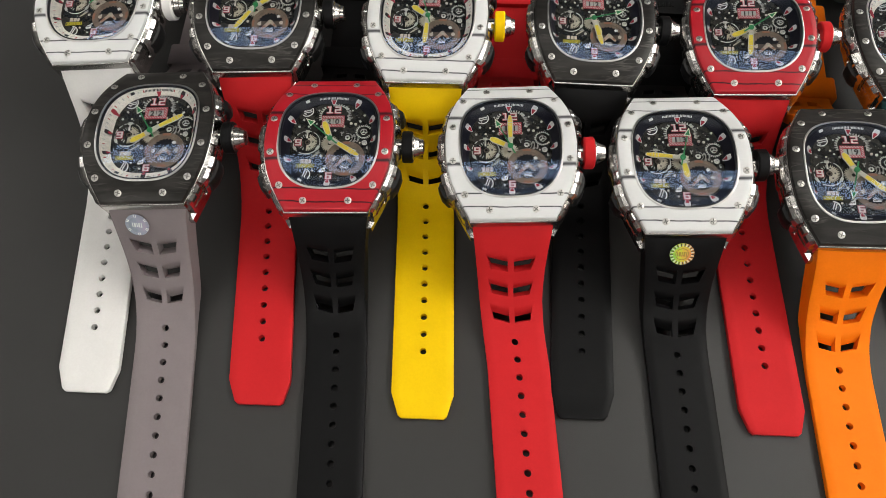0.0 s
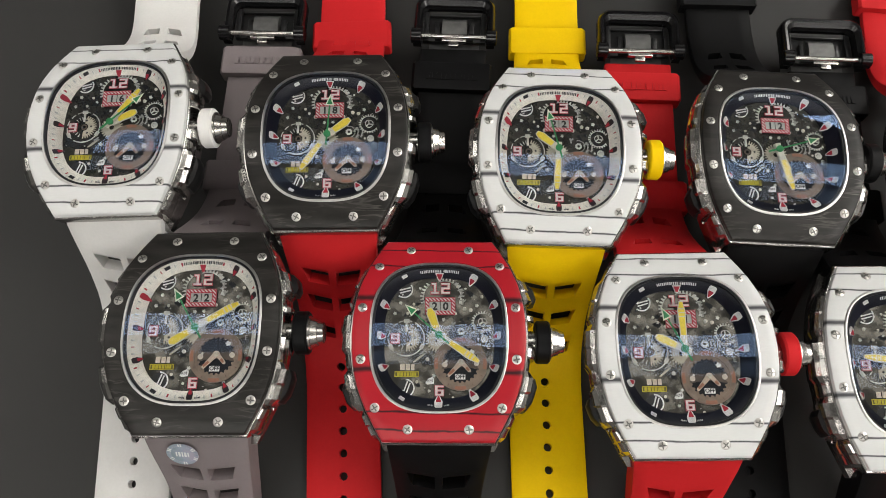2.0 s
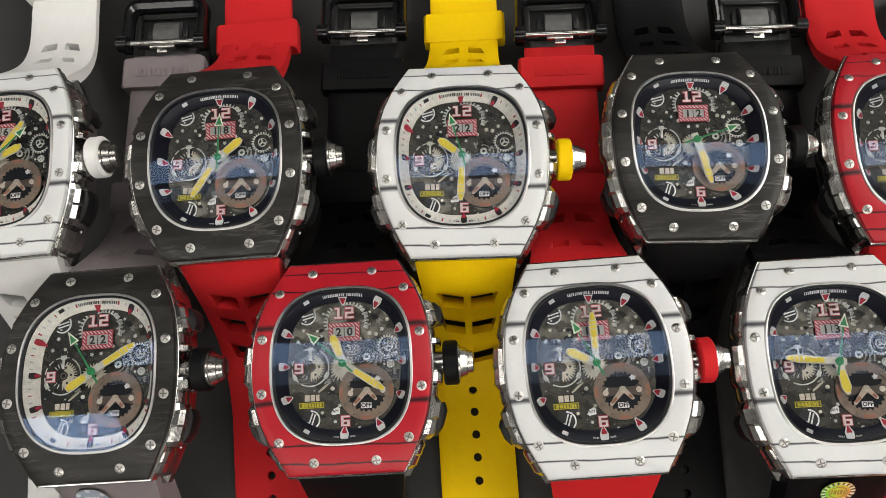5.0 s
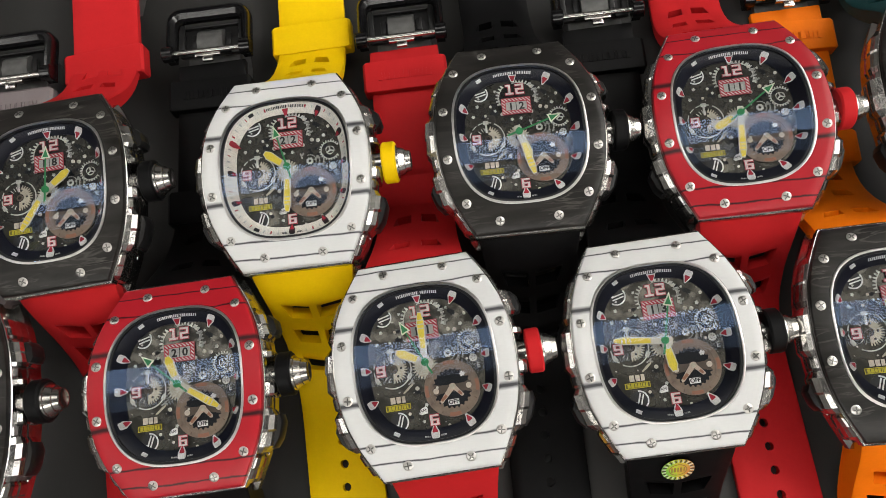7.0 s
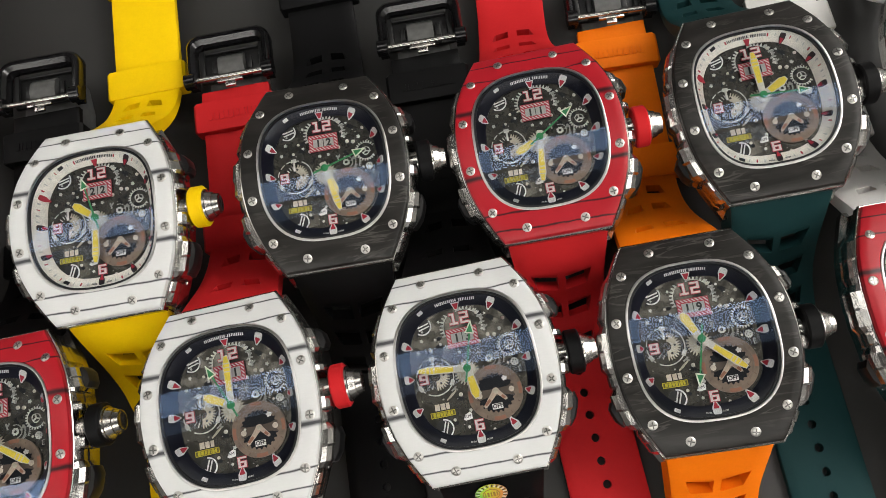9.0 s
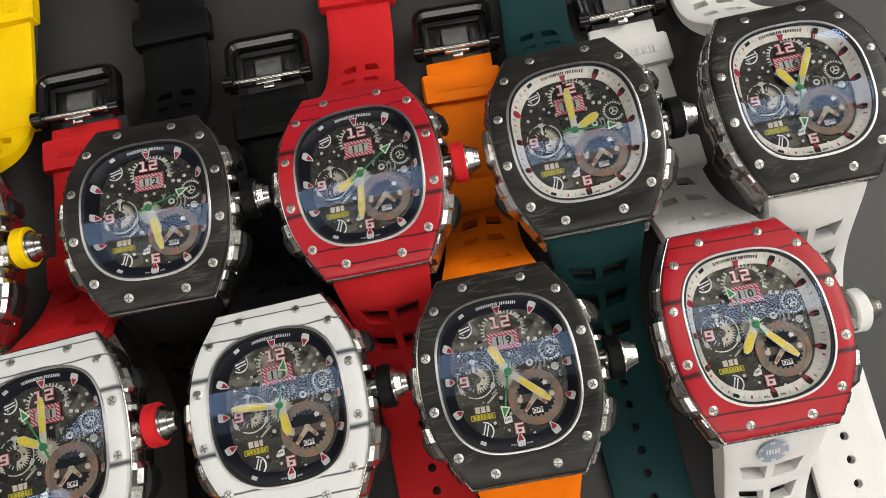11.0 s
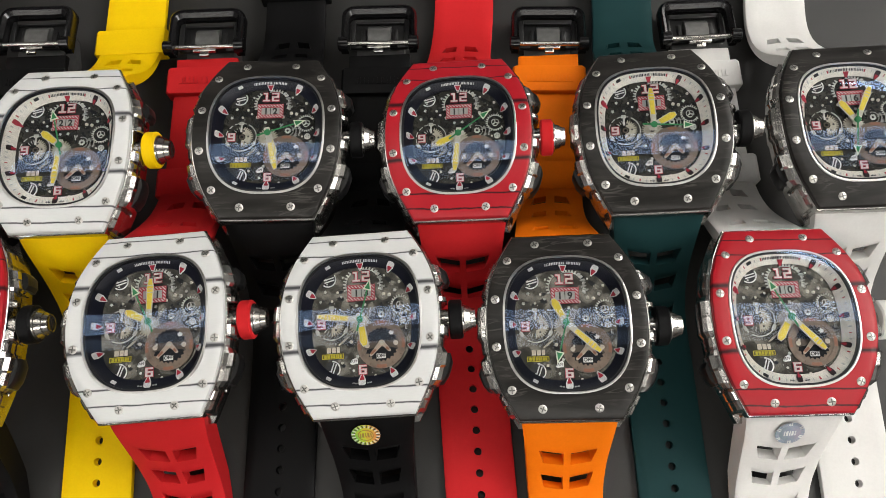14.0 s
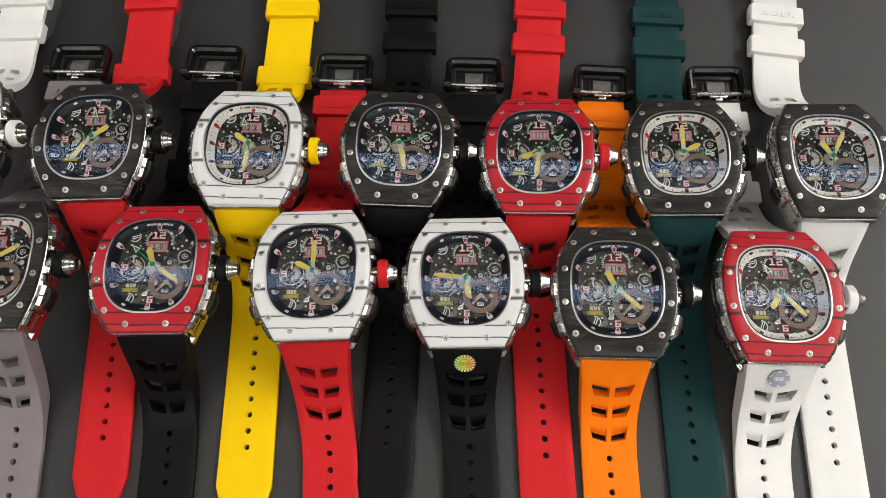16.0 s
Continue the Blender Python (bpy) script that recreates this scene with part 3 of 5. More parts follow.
MESH = dict(bezel=bezel_mesh(), rim=rim_mesh(), gasket=gasket_mesh(), flange=flange_mesh(), crystal=crystal_mesh(), dial=dial_mesh(), case=case_mesh(), pusher_a=pusher_mesh(13.0, 8.1), pusher_b=pusher_mesh(-9.2, -16.2), pusher_c=pusher_mesh(-10.2, -15.8, -1), screw=screw_mesh(), slot=slot_mesh(),
    crown_stem=finish(turned([(19.0 * MM, 2.6 * MM), (22.2 * MM, 2.6 * MM)], 20), "stem"),
    crown_ring=finish(turned([(21.6 * MM, 3.0 * MM), (21.7 * MM, 4.5 * MM), (22.1 * MM, 4.9 * MM), (24.6 * MM, 4.9 * MM), (25.0 * MM, 4.5 * MM), (25.1 * MM, 3.0 * MM)], 32), "ring", 30),
    crown_cap=finish(turned([(24.9 * MM, 4.0 * MM), (25.4 * MM, 3.9 * MM), (25.5 * MM, 3.5 * MM), (26.9 * MM, 3.0 * MM), (27.0 * MM, 2.7 * MM), (28.2 * MM, 2.4 * MM), (28.3 * MM, 2.0 * MM), (28.0 * MM, 1.2 * MM)], 28), "cap", 30),
    marker=outline_mesh([(-0.62, 1.5), (0.62, 1.5), (0.86, 1.2), (0.9, 0.1), (0.16, -1.55), (-0.16, -1.55), (-0.9, 0.1), (-0.86, 1.2)], 0.2), marker_top=outline_mesh([(-1.0, 0.85), (1.0, 0.85), (0.34, -0.85), (-0.34, -0.85)], 0.2), inset_top=outline_mesh([(-0.72, 0.62), (0.72, 0.62), (0.22, -0.66), (-0.22, -0.66)], 0.06),
    inset=outline_mesh([(-0.5, 0.25), (0.5, 0.25), (0.56, -0.05), (0.1, -1.2), (-0.1, -1.2), (-0.56, -0.05)], 0.06),
    tick=bar_mesh(0.22, 0.75, 0.05), tick_bold=bar_mesh(0.34, 0.8, 0.05),
    block=bar_mesh(1.3, 0.8, 0.15),
    twelve=numeral_mesh("12", 1.95, 2.55, 0.5), nine=numeral_mesh("9", 1.9, 2.2, 0), six=numeral_mesh("6", 1.85, 2.2, 0),
    twelve_edge=numeral_mesh("12", 1.95, 2.55, 0.5, 0.14), nine_edge=numeral_mesh("9", 1.9, 2.2, 0, 0.14), six_edge=numeral_mesh("6", 1.85, 2.2, 0, 0.14),
    off=text_mesh("OFF", 1.25 * MM, 0.02 * MM, 0.03 * MM), am=text_mesh("AM", 0.95 * MM, 0.02 * MM), letter_e=text_mesh("E", 1.6 * MM, 0.02 * MM),
    off_plate=bar_mesh(2.3, 1.2, 0.1), am_plate=outline_mesh([(-1, -0.5), (-0.5, -0.8), (0.9, -0.6), (1.0, 0.5), (0.6, 0.9), (-0.4, 0.5)], 0.1),
    date_frame=frame_mesh(6.75, 3.8, 0.8), date_back=bar_mesh(5.2, 2.4, 0.1), date_edge=frame_mesh(5.3, 2.5, 0.16, 0.26), date_outer=frame_mesh(6.95, 4.15, 0.14, 0.26), date_gap=bar_mesh(0.16, 2.3, 0.04),
    nine_ring=gear_mesh(3.95, 4.2, 20, 0.0, -120, 62), nine_dashes=dash_mesh(3.97, 4.17, ((72, 92), (100, 116), (124, 142), (152, 172), (182, 204), (212, 228))), ring_stem=bar_mesh(0.5, 2.4, 0.14), gear_arm=outline_mesh([(-1.5, -0.12), (-0.4, -0.26), (1.3, -0.2), (1.5, 0.08), (0.4, 0.26), (-1.4, 0.12)], 0.13), lever=outline_mesh([(-0.7, -0.5), (-0.35, -0.6), (-0.15, -0.1), (0.6, -0.05), (0.75, 0.35), (0.1, 0.3), (0.2, 0.75), (-0.2, 0.7), (-0.35, 0.15)], 0.12),
    nine_gear=gear_mesh(1.0, 2.35, 15, 0.75, -95, 82), nine_strokes=dash_mesh(2.0, 2.9, ((104, 107), (118, 121), (135, 138), (206, 209), (224, 227), (243, 246))), nine_hub=gear_mesh(0.45, 0.75, 10, 0.0), gear_pad=bar_mesh(1.25, 0.85, 0.14),
    centre_gear=gear_mesh(0.6, 2.15, 24, 0.65), top_arc=gear_mesh(3.8, 3.92, 7, 0.75, -25, 50), right_gear=gear_mesh(2.0, 2.08, 20, 0.5, 30, 330), right_spokes=gear_mesh(0.9, 1.0, 3, 0.1, 0, 360, 3),
    reel=gear_mesh(0.55, 0.8, 12, 0.1, 0, 360, 5), coil_a=gear_mesh(0.35, 0.75, 8, 0.12), coil_b=gear_mesh(1.42, 1.54, 10, 0.1, -40, 150), coil_c=gear_mesh(2.15, 2.26, 9, 0.22, 20, 110), side_arc=gear_mesh(2.75, 2.83, 7, 0.4, -30, 25),
    star=gear_mesh(0.02, 0.26, 5, 0.12), crescent_disc=outline_mesh([(1.95 * math.cos(k * math.pi / 12), 1.95 * math.sin(k * math.pi / 12)) for k in range(24)], 0.06),
    name_bars=bars_mesh([1.05, 0.95, 0.75], 1.35, 0.24), model_plate=frame_mesh(5.4, 1.25, 0.15, 0.1), model_fill=bar_mesh(5.2, 1.05, 0.1), origin_bars=bars_mesh([0.16, 0.22, 0.08, 0.16, 0.16], 0.34, 0.1, 0.06), model_bars=bars_mesh([0.6, 0.65, 0.5, 0.5, 0.2, 0.5, 0.4], 0.78, 0.16),
    brand_bars=bars_mesh([0.2, 0.26, 0.16, 0.3, 0.2, 0.2, 0.24, 0.3, 0.18, 0.26, 0.2, 0.28, 0.0, 0.0, 0.2, 0.3, 0.2, 0.16, 0.22, 0.24, 0.22, 0.24, 0.26], 0.66, 0.19, 0.1, 26.0),
    sub_ring=gear_mesh(4.85, 6.0, 40, 0.0, 0, 360, 0, 0.4), sub_bridge=outline_mesh([(-4.7, -1.5), (-2.6, -0.9), (-1.2, -0.75), (1.2, -0.75), (2.6, -0.9), (4.7, -1.5), (4.7, 1.7), (2.8, 0.9), (1.3, 0.8), (-1.3, 0.8), (-2.8, 0.9), (-4.7, 1.7)], 0.1), jewel_big=finish(turned([(0, 0.62 * MM), (0.18 * MM, 0.62 * MM), (0.26 * MM, 0.4 * MM), (0.2 * MM, 0.2 * MM)], 14, "Z"), "jewel"), sub_teeth=gear_mesh(4.3, 4.9, 24, 0.0, 0, 360, 0, 0.2, 0.4), sub_disc=outline_mesh([(4.6 * math.cos(k * math.pi / 16), 4.6 * math.sin(k * math.pi / 16)) for k in range(32)], 0.05), sub_mark=bar_mesh(0.2, 0.55, 0.04), sub_arcs=dash_mesh(5.1, 5.85, ((-13, 13), (77, 103), (167, 193), (257, 283)), 0.03),
    fork=outline_mesh([(-0.85, 0.2), (-0.7, 0.65), (-0.3, 0.9), (0.3, 0.9), (0.7, 0.65), (0.85, 0.2), (2.45, -1.85), (2.35, -2.3), (1.85, -2.35), (0.15, -0.62), (-2.85, -3.45), (-3.3, -3.4), (-3.4, -2.9)], 0.25),
    fork_tip=outline_mesh([(-2.8, -3.1), (-3.25, -2.6), (-1.9, -1.45), (-1.45, -1.98)], 0.06), fork_tip_short=outline_mesh([(1.75, -2.12), (2.15, -1.72), (1.45, -0.85), (1.02, -1.38)], 0.06),
    crescent=gear_mesh(1.75, 2.05, 20, 0.0, -95, 70), index_line=bar_mesh(1.3, 0.22, 0.03), crescent_pin=bar_mesh(0.28, 2.6, 0.12),
    hub=finish(turned([(0, 0.85 * MM), (0.5 * MM, 0.85 * MM), (0.62 * MM, 0.6 * MM)], 20, "Z"), "hub"),
    jewel=finish(turned([(0, 0.36 * MM), (0.2 * MM, 0.36 * MM), (0.28 * MM, 0.2 * MM)], 10, "Z"), "jewel"),
    seconds_stem=outline_mesh([(-0.22, -3.0), (0.22, -3.0), (0.16, 8.2), (-0.16, 8.2)], 0.12),
    seconds_tip=outline_mesh([(-1.1, 7.5), (1.1, 7.5), (0, 10.6)], 0.14), seconds_eye=outline_mesh([(-0.7, 7.8), (0.7, 7.8), (0, 9.75)], 0.05),
    sticker=finish(turned([(0, 3.6 * MM), (0.12 * MM, 3.6 * MM), (0.13 * MM, 2.7 * MM)], 32, "Z"), "sticker"), sticker_tick=bar_mesh(0.3, 0.9, 0.04),
    sticker_mark=bars_mesh([0.3, 0.5, 0.3, 0.5, 0.3], 1.5, 0.26, 0.04), sticker_loop=gear_mesh(1.75, 1.95, 16, 0.0, 0, 360, 0, 0.04),
)
for digit in "0123456789":
    MESH["digit_" + digit] = text_mesh(digit, 2.5 * MM, 0.02 * MM, 0.08 * MM)
MESH["specks"] = scatter_mesh("specks", 26, 0.08, 0.26, 0.1, 5)
# thin dark plates: the depth of the dial's openings put into colour
MESH["dark_plates"] = scatter_mesh("dark_plates", 24, 0.5, 1.3, 0.03, 9)
GUARD_MESHES = [guard_mesh(*g) for g in GUARDS]
MESH["hour_a"], MESH["hour_b"] = pointer_meshes(6.8, 2.15)
MESH["minute_a"], MESH["minute_b"] = pointer_meshes(10.9, 1.8)

# ---- straps ----
THICK = 2.4
REACH = 34.0


def strap_profile(drop, tail):
    """The strap's way as seen from the side: (way, distance, height, slope) from the case end, then flat on the table."""
    p0, p1, p2, p3 = (-4.0, drop + 0.8), (6.0, drop - 6.0), (10.0, 0.0), (REACH, 0.0)
    pts, q = [], 0.0
    for i in range(61):
        t = i / 60
        b = [(1 - t) ** 3 * a + 3 * t * (1 - t) ** 2 * c + 3 * t * t * (1 - t) * e + t ** 3 * g for a, c, e, g in zip(p0, p1, p2, p3)]
        if pts:
            q += math.hypot(b[0] - pts[-1][1], b[1] - pts[-1][2])
        pts.append((q, b[0], b[1]))
    pts.append((q + tail - REACH, tail, 0.0))
    return pts, q


def strap_mesh(start, sign, far, slope, drop, tail, holes=(), windows=(), tip=True, wide=12.3, narrow=9.65, slant=0.71, inner=0.085, outer=0.7):
    """One half of a strap. start: the case end (x, y); far: a point (x, y) on the flat part, with its slope; drop: the case end's height over the flat strap;
    tail: distance to the end; holes: distances of the pin holes; windows: ways of the three rows of openings."""
    prof, arc = strap_profile(drop, tail)

    def at(q):
        for (qa, da, za), (qb, db, zb) in zip(prof, prof[1:]):
            if q <= qb + 1e-9:
                k = (q - qa) / max(qb - qa, 1e-9)
                d, z = da + (db - da) * k, za + (zb - za) * k
                n = math.hypot(db - da, zb - za)
                return d, z, (db - da) / n, (zb - za) / n
        return prof[-1][1], prof[-1][2], 1.0, 0.0

    def ease(x):
        x = min(1, max(0, x))
        return x * x * (3 - 2 * x)

    def width(q):
        d = at(q)[0]
        w = wide + (narrow - wide) * (1 - (1 - min(1, q / (0.8 * arc))) ** 2.2)
        if tip and d > tail - 7.5:
            w -= (d - (tail - 7.5)) / 7.5 * 2.4
        if tip and d > tail - 0.8:
            w -= 0.6
        return w

    def thick(q):
        return THICK + 2.0 * (1 - ease(q / (0.85 * arc)))

    def place(f, q, h):
        g = min(abs(f), 0.85)
        q -= 3.0 * g * g * ease((q - 2) / 10) * ease((arc - q) / 5)
        d, z, td, tz = at(q)
        y = start[1] / MM + sign * d
        line = far[0] / MM + slope * (y - far[1] / MM)
        x = start[0] / MM + (line - start[0] / MM) * ease((d + 2) / (REACH + 4))
        w = width(q)
        return ((x + f * w) * MM, (y - sign * tz * h) * MM, (z + td * h + THICK / 2) * MM)

    rows = {0.0, arc, prof[-1][0]}
    rows |= {arc * i / 16 for i in range(17)}
    for a, b in windows:
        rows = {r for r in rows if not a - 0.5 < r < b + 0.5} | {a, b}
    hq = [arc + d - REACH for d in holes]
    for c in hq:
        rows = {r for r in rows if not c - 1.8 < r < c + 1.8} | {c - 1.5, c + 1.5}
    if tip:
        rows |= {prof[-1][0] - 7.5, prof[-1][0] - 0.8}
    rows = sorted(rows)
    cols = [-1, -0.95, -outer, -0.15, -inner, inner, 0.15, outer, 0.95, 1]
    lower_edges = {b for _, b in windows}
    scoop = [(0.0, 1), (0.3, 0.8), (0.6, 0.25), (0.85, -0.5), (1.0, -1)]
    bm = bmesh.new()
    cache = {}

    def v(f, q, s):
        key = (round(f, 4), round(q, 4), s)
        if key not in cache:
            t = thick(q) / 2 - (0.3 if abs(f) == 1 else 0)
            if q == rows[-1] and tip:
                t -= 0.5
            if tip and s < 0 and abs(f) >= 0.95:  # skirts added where the strap arches, blocking light so its openings look dark
                t += min(0.85 * at(q)[1], 4.0) * ease((q - 4) / 8)
            cache[key] = bm.verts.new(place(f * (0.84 if abs(f) == outer and q in lower_edges else 1.0), q, t * s))
        return cache[key]

    def face(*vs):
        if len(set(vs)) > 2:
            bm.faces.new(vs)

    for qa, qb in zip(rows, rows[1:]):
        window = any(abs(a - qa) < 1e-6 and abs(b - qb) < 1e-6 for a, b in windows)
        hole = next((c for c in hq if abs(c - 1.5 - qa) < 1e-6), None)
        for fa, fb in zip(cols, cols[1:]):
            mid = abs(fa + fb) / 2
            if hole is not None and mid < 0.15:
                continue
            if window and inner < mid < outer:
                continue
            for s in (1, -1):
                face(v(fa, qa, s), v(fb, qa, s), v(fb, qb, s), v(fa, qb, s))
        for f in (-1, 1):
            face(v(f, qa, 1), v(f, qb, 1), v(f, qb, -1), v(f, qa, -1))
        if hole is not None:
            w = width(hole)
            rims = {}
            for s in (1, -1):
                for i in range(16):
                    a = math.pi / 4 + 2 * math.pi * i / 16
                    rims[i, s] = bm.verts.new(place(1.08 * math.cos(a) / w, hole + 1.08 * math.sin(a), s * thick(hole) / 2))
                cs = [v(0.15, qb, s), v(-0.15, qb, s), v(-0.15, qa, s), v(0.15, qa, s)]
                for k in range(4):
                    face(cs[k], cs[(k + 1) % 4], *[rims[(4 * k + j) % 16, s] for j in range(4, -1, -1)])
            for i in range(16):
                face(rims[i, 1], rims[(i + 1) % 16, 1], rims[(i + 1) % 16, -1], rims[i, -1])
        if window:
            cut = qa + (qb - qa) * slant
            for lo, hi in ((-outer, -inner), (inner, outer)):
                fs = [f for f in cols if lo - 1e-6 <= f <= hi + 1e-6]
                steps = [(qa + (cut - qa) * k, s) for k, s in scoop]
                for fa, fb in zip(fs, fs[1:]):
                    for (q0, s0), (q1, s1) in zip(steps, steps[1:]):
                        face(v(fa, q0, s0), v(fb, q0, s0), v(fb, q1, s1), v(fa, q1, s1))
                    face(v(fa, qa, -1), v(fb, qa, -1), v(fb, cut, -1), v(fa, cut, -1))
                    face(v(fa, qb, 1), v(fb, qb, 1), v(fb, qb, -1), v(fa, qb, -1))
                for f in (lo, hi):
                    face(*[v(f, q, s) for q, s in steps], v(f, qb, -1), v(f, qb, 1))
    for q in (rows[0], rows[-1]):
        for fa, fb in zip(cols, cols[1:]):
            face(v(fa, q, 1), v(fb, q, 1), v(fb, q, -1), v(fa, q, -1))
    return finish(bm, "strap", 38), place, arc


def keeper_mesh(wide=11.6, long=9.0, inner=10.15, z=2.8):
    """A rubber loop round the strap."""
    bm = bmesh.new()
    o = [(-wide, 0.0), (wide, 0.0), (wide, z + 1.0), (wide - 0.7, z + 1.7), (-wide + 0.7, z + 1.7), (-wide, z + 1.0)]
    rings = []
    for y, k in ((-long / 2, 0.965), (-long / 2 + 0.5, 1.0), (long / 2 - 0.5, 1.0), (long / 2, 0.965)):
        rings.append([(x * k * MM, y * MM, (0.02 + zz * k) * MM) for x, zz in o])
    loops(bm, rings, True, (True, True))
    return finish(bm, "keeper", 30)


def buckle_meshes():
    """Black pin buckle: a rounded frame open to the strap, a steel cross bar with collars, a small tongue, and the clasp leaf inside."""
    bm = bmesh.new()
    out_pts, in_pts = [], []
    for (w, y1, r, pts) in ((12.0, 14.8, 4.2, out_pts), (9.6, 11.3, 2.0, in_pts)):
        half = [(-w, -1.4), (-w, 4.0)]
        for k in range(7):
            a = math.pi - math.pi / 2 * k / 6
            half.append((-w + r + r * math.cos(a), y1 - r + r * math.sin(a)))
        pts += half + [(-x, y) for x, y in reversed(half)]
    def lift_ring(pts, z, grow=0.0):
        return [((x * (1 + grow)) * MM, (y * (1 + grow * 0.5)) * MM, (z - 0.006 * (y - 4) ** 2) * MM) for x, y in pts]
    mid = [[tuple(a * (1 - k) + b * k for a, b in zip(p, q)) for p, q in zip(out_pts, in_pts)] for k in (0.12, 0.35, 0.65)]
    rings = [lift_ring(out_pts, 2.6), lift_ring(out_pts, 5.3), lift_ring(mid[0], 6.3), lift_ring(mid[1], 6.9), lift_ring(mid[2], 6.8), lift_ring(in_pts, 5.7), lift_ring(in_pts, 2.6)]
    vs = loops(bm, rings + [rings[0]], False)
    for k in (0, -1):
        bm.faces.new([r[k] for r in vs[:-1]])
    bmesh.ops.remove_doubles(bm, verts=bm.verts, dist=1e-7)
    out = dict(frame=finish(bm, "frame", 35))
    out["bar"] = finish(turned([(-10.2 * MM, 0.75 * MM), (10.2 * MM, 0.75 * MM)], 14), "bar")
    out["collar"] = finish(turned([(-1.6 * MM, 1.9 * MM), (-1.4 * MM, 2.25 * MM), (1.4 * MM, 2.25 * MM), (1.6 * MM, 1.9 * MM)], 18), "collar", 30)
    bm = bmesh.new()
    box(bm, -1.5 * MM, 1.5 * MM, -3.0 * MM, -1.3 * MM, 4.7 * MM, 5.7 * MM, 0.3 * MM)
    box(bm, -3.6 * MM, 3.6 * MM, -1.5 * MM, -0.6 * MM, 4.7 * MM, 5.9 * MM, 0.25 * MM)
    out["tongue"] = finish(bm, "tongue", 30)
    bm = bmesh.new()
    box(bm, -9.6 * MM, 9.6 * MM, 1.2 * MM, 11.2 * MM, 0.1 * MM, 1.6 * MM, 0.3 * MM)
    box(bm, -9.4 * MM, -7.8 * MM, 1.6 * MM, 11.0 * MM, 1.6 * MM, 2.7 * MM, 0.3 * MM)
    box(bm, 7.8 * MM, 9.4 * MM, 1.6 * MM, 11.0 * MM, 1.6 * MM, 2.7 * MM, 0.3 * MM)
    box(bm, -7.8 * MM, 7.8 * MM, 9.6 * MM, 10.6 * MM, 1.6 * MM, 2.6 * MM, 0.3 * MM)
    out["leaf"] = finish(bm, "leaf", 30)
    bm = bmesh.new()
    rings = [[(x * MM, y * MM, z * MM) for y, z in ((1.6, 1.5), (1.8, 3.6), (4.0, 4.4), (7.0, 4.0), (8.4, 2.6), (8.6, 1.5))] for x in (-3.7, -3.2, 3.2, 3.7)]
    loops(bm, rings, True, (True, True))
    out["catch"] = finish(bm, "catch", 30)
    bm = bmesh.new()
    box(bm, -5.8 * MM, 5.8 * MM, 0.9 * MM, 3.0 * MM, 1.7 * MM, 3.2 * MM, 0.3 * MM)
    box(bm, -5.8 * MM, -4.2 * MM, 3.2 * MM, 7.2 * MM, 1.6 * MM, 2.8 * MM, 0.3 * MM)
    box(bm, 4.2 * MM, 5.8 * MM, 3.2 * MM, 7.2 * MM, 1.6 * MM, 2.8 * MM, 0.3 * MM)
    out["hinge"] = finish(bm, "hinge", 30)
    return out


def blade_mesh(lift):
    """The folded clasp under the strap end: a thin metal blade bent down to the table."""
    bm = bmesh.new()
    side = [(-34.0, 0.05), (-22.0, 0.05), (-8.0, 0.05), (2.0, 0.05), (10.0, 0.05)]
    low = -lift / MM
    top = [(y, z) for y, z in side]
    bot = [(-30.0, low * 0.55), (-20.0, low * 0.9), (-8.0, low + 0.02), (2.0, low + 0.02), (9.0, low * 0.7)]
    pts = top + list(reversed(bot))
    rings = [[(x * MM, y * MM, z * MM) for y, z in pts] for x in (-7.5, 7.5)]
    loops(bm, rings, True, (True, True))
    return finish(bm, "blade", 30)


BUCKLE = buckle_meshes()
KEEPER = keeper_mesh()
KEEPER_BARS = bars_mesh([1.0, 0.45, 0.9, 1.0, 1.0, 1.0, 0.95, 0.1, 1.2, 0.45, 0.8, 0.8, 0.9], 2.3, 0.34, 0.28)

MARKERS = [0, 30, 60, 90, 120, 150, 180, 240, 270, 300]
SCREWS = [(6.71, 20.65), (13.9, 16.21), (17.22, 5.87)]
JEWELS = [(-9.0, 8.0, 1), (-5.9, 7.7, 0), (-4.9, 6.5, 1), (1.0, 4.1, 1), (5.1, 8.1, 1), (5.8, 6.6, 0), (8.6, 7.4, 1), (-2.6, -5.1, 0), (-2.1, -12.2, 1), (7.0, -12.1, 1), (7.9, -3.3, 1), (1.7, -5.6, 0), (-4.5, 11.5, 1), (3.6, 5.5, 0), (7.2, 6.3, 0), (-1.1, 4.0, 1), (-3.3, 5.5, 0), (-7.3, 5.5, 0), (-10.2, 5.5, 1), (8.9, -0.4, 0), (4.8, -1.4, 0), (-1.1, -8.8, 1), (-4.9, -10.2, 0), (3.2, -13.7, 0), (6.0, 11.4, 1), (4.1, 11.9, 0), (9.8, 9.5, 0), (-8.5, 10.0, 1)]


def flange_place(angle, k):
    """A place on the flange in the direction of the clock angle, k of the way from its inner to its outer edge."""
    t = math.pi / 2 - radians(angle)
    xi, yi = opening(t, 12.5, 13.9, 2.7)
    xo, yo = opening(t, 14.65, 16.45)
    zo = arch(yo) - 0.75
    x, y, z = xi + (xo - xi) * k, yi + (yo - yi) * k, -3.6 + (zo + 3.6) * k
    rise = math.atan2(zo + 3.6, math.hypot(xo - xi, yo - yi))
    return Matrix.Translation((x * MM, y * MM, (z + 0.06) * MM)) @ Matrix.Rotation(-radians(angle), 4, "Z") @ Matrix.Rotation(rise, 4, "X")


def spot(x, y, z, turn=0.0):
    return Matrix.Translation((x * MM, y * MM, z * MM)) @ Matrix.Rotation(-radians(turn), 4, "Z")


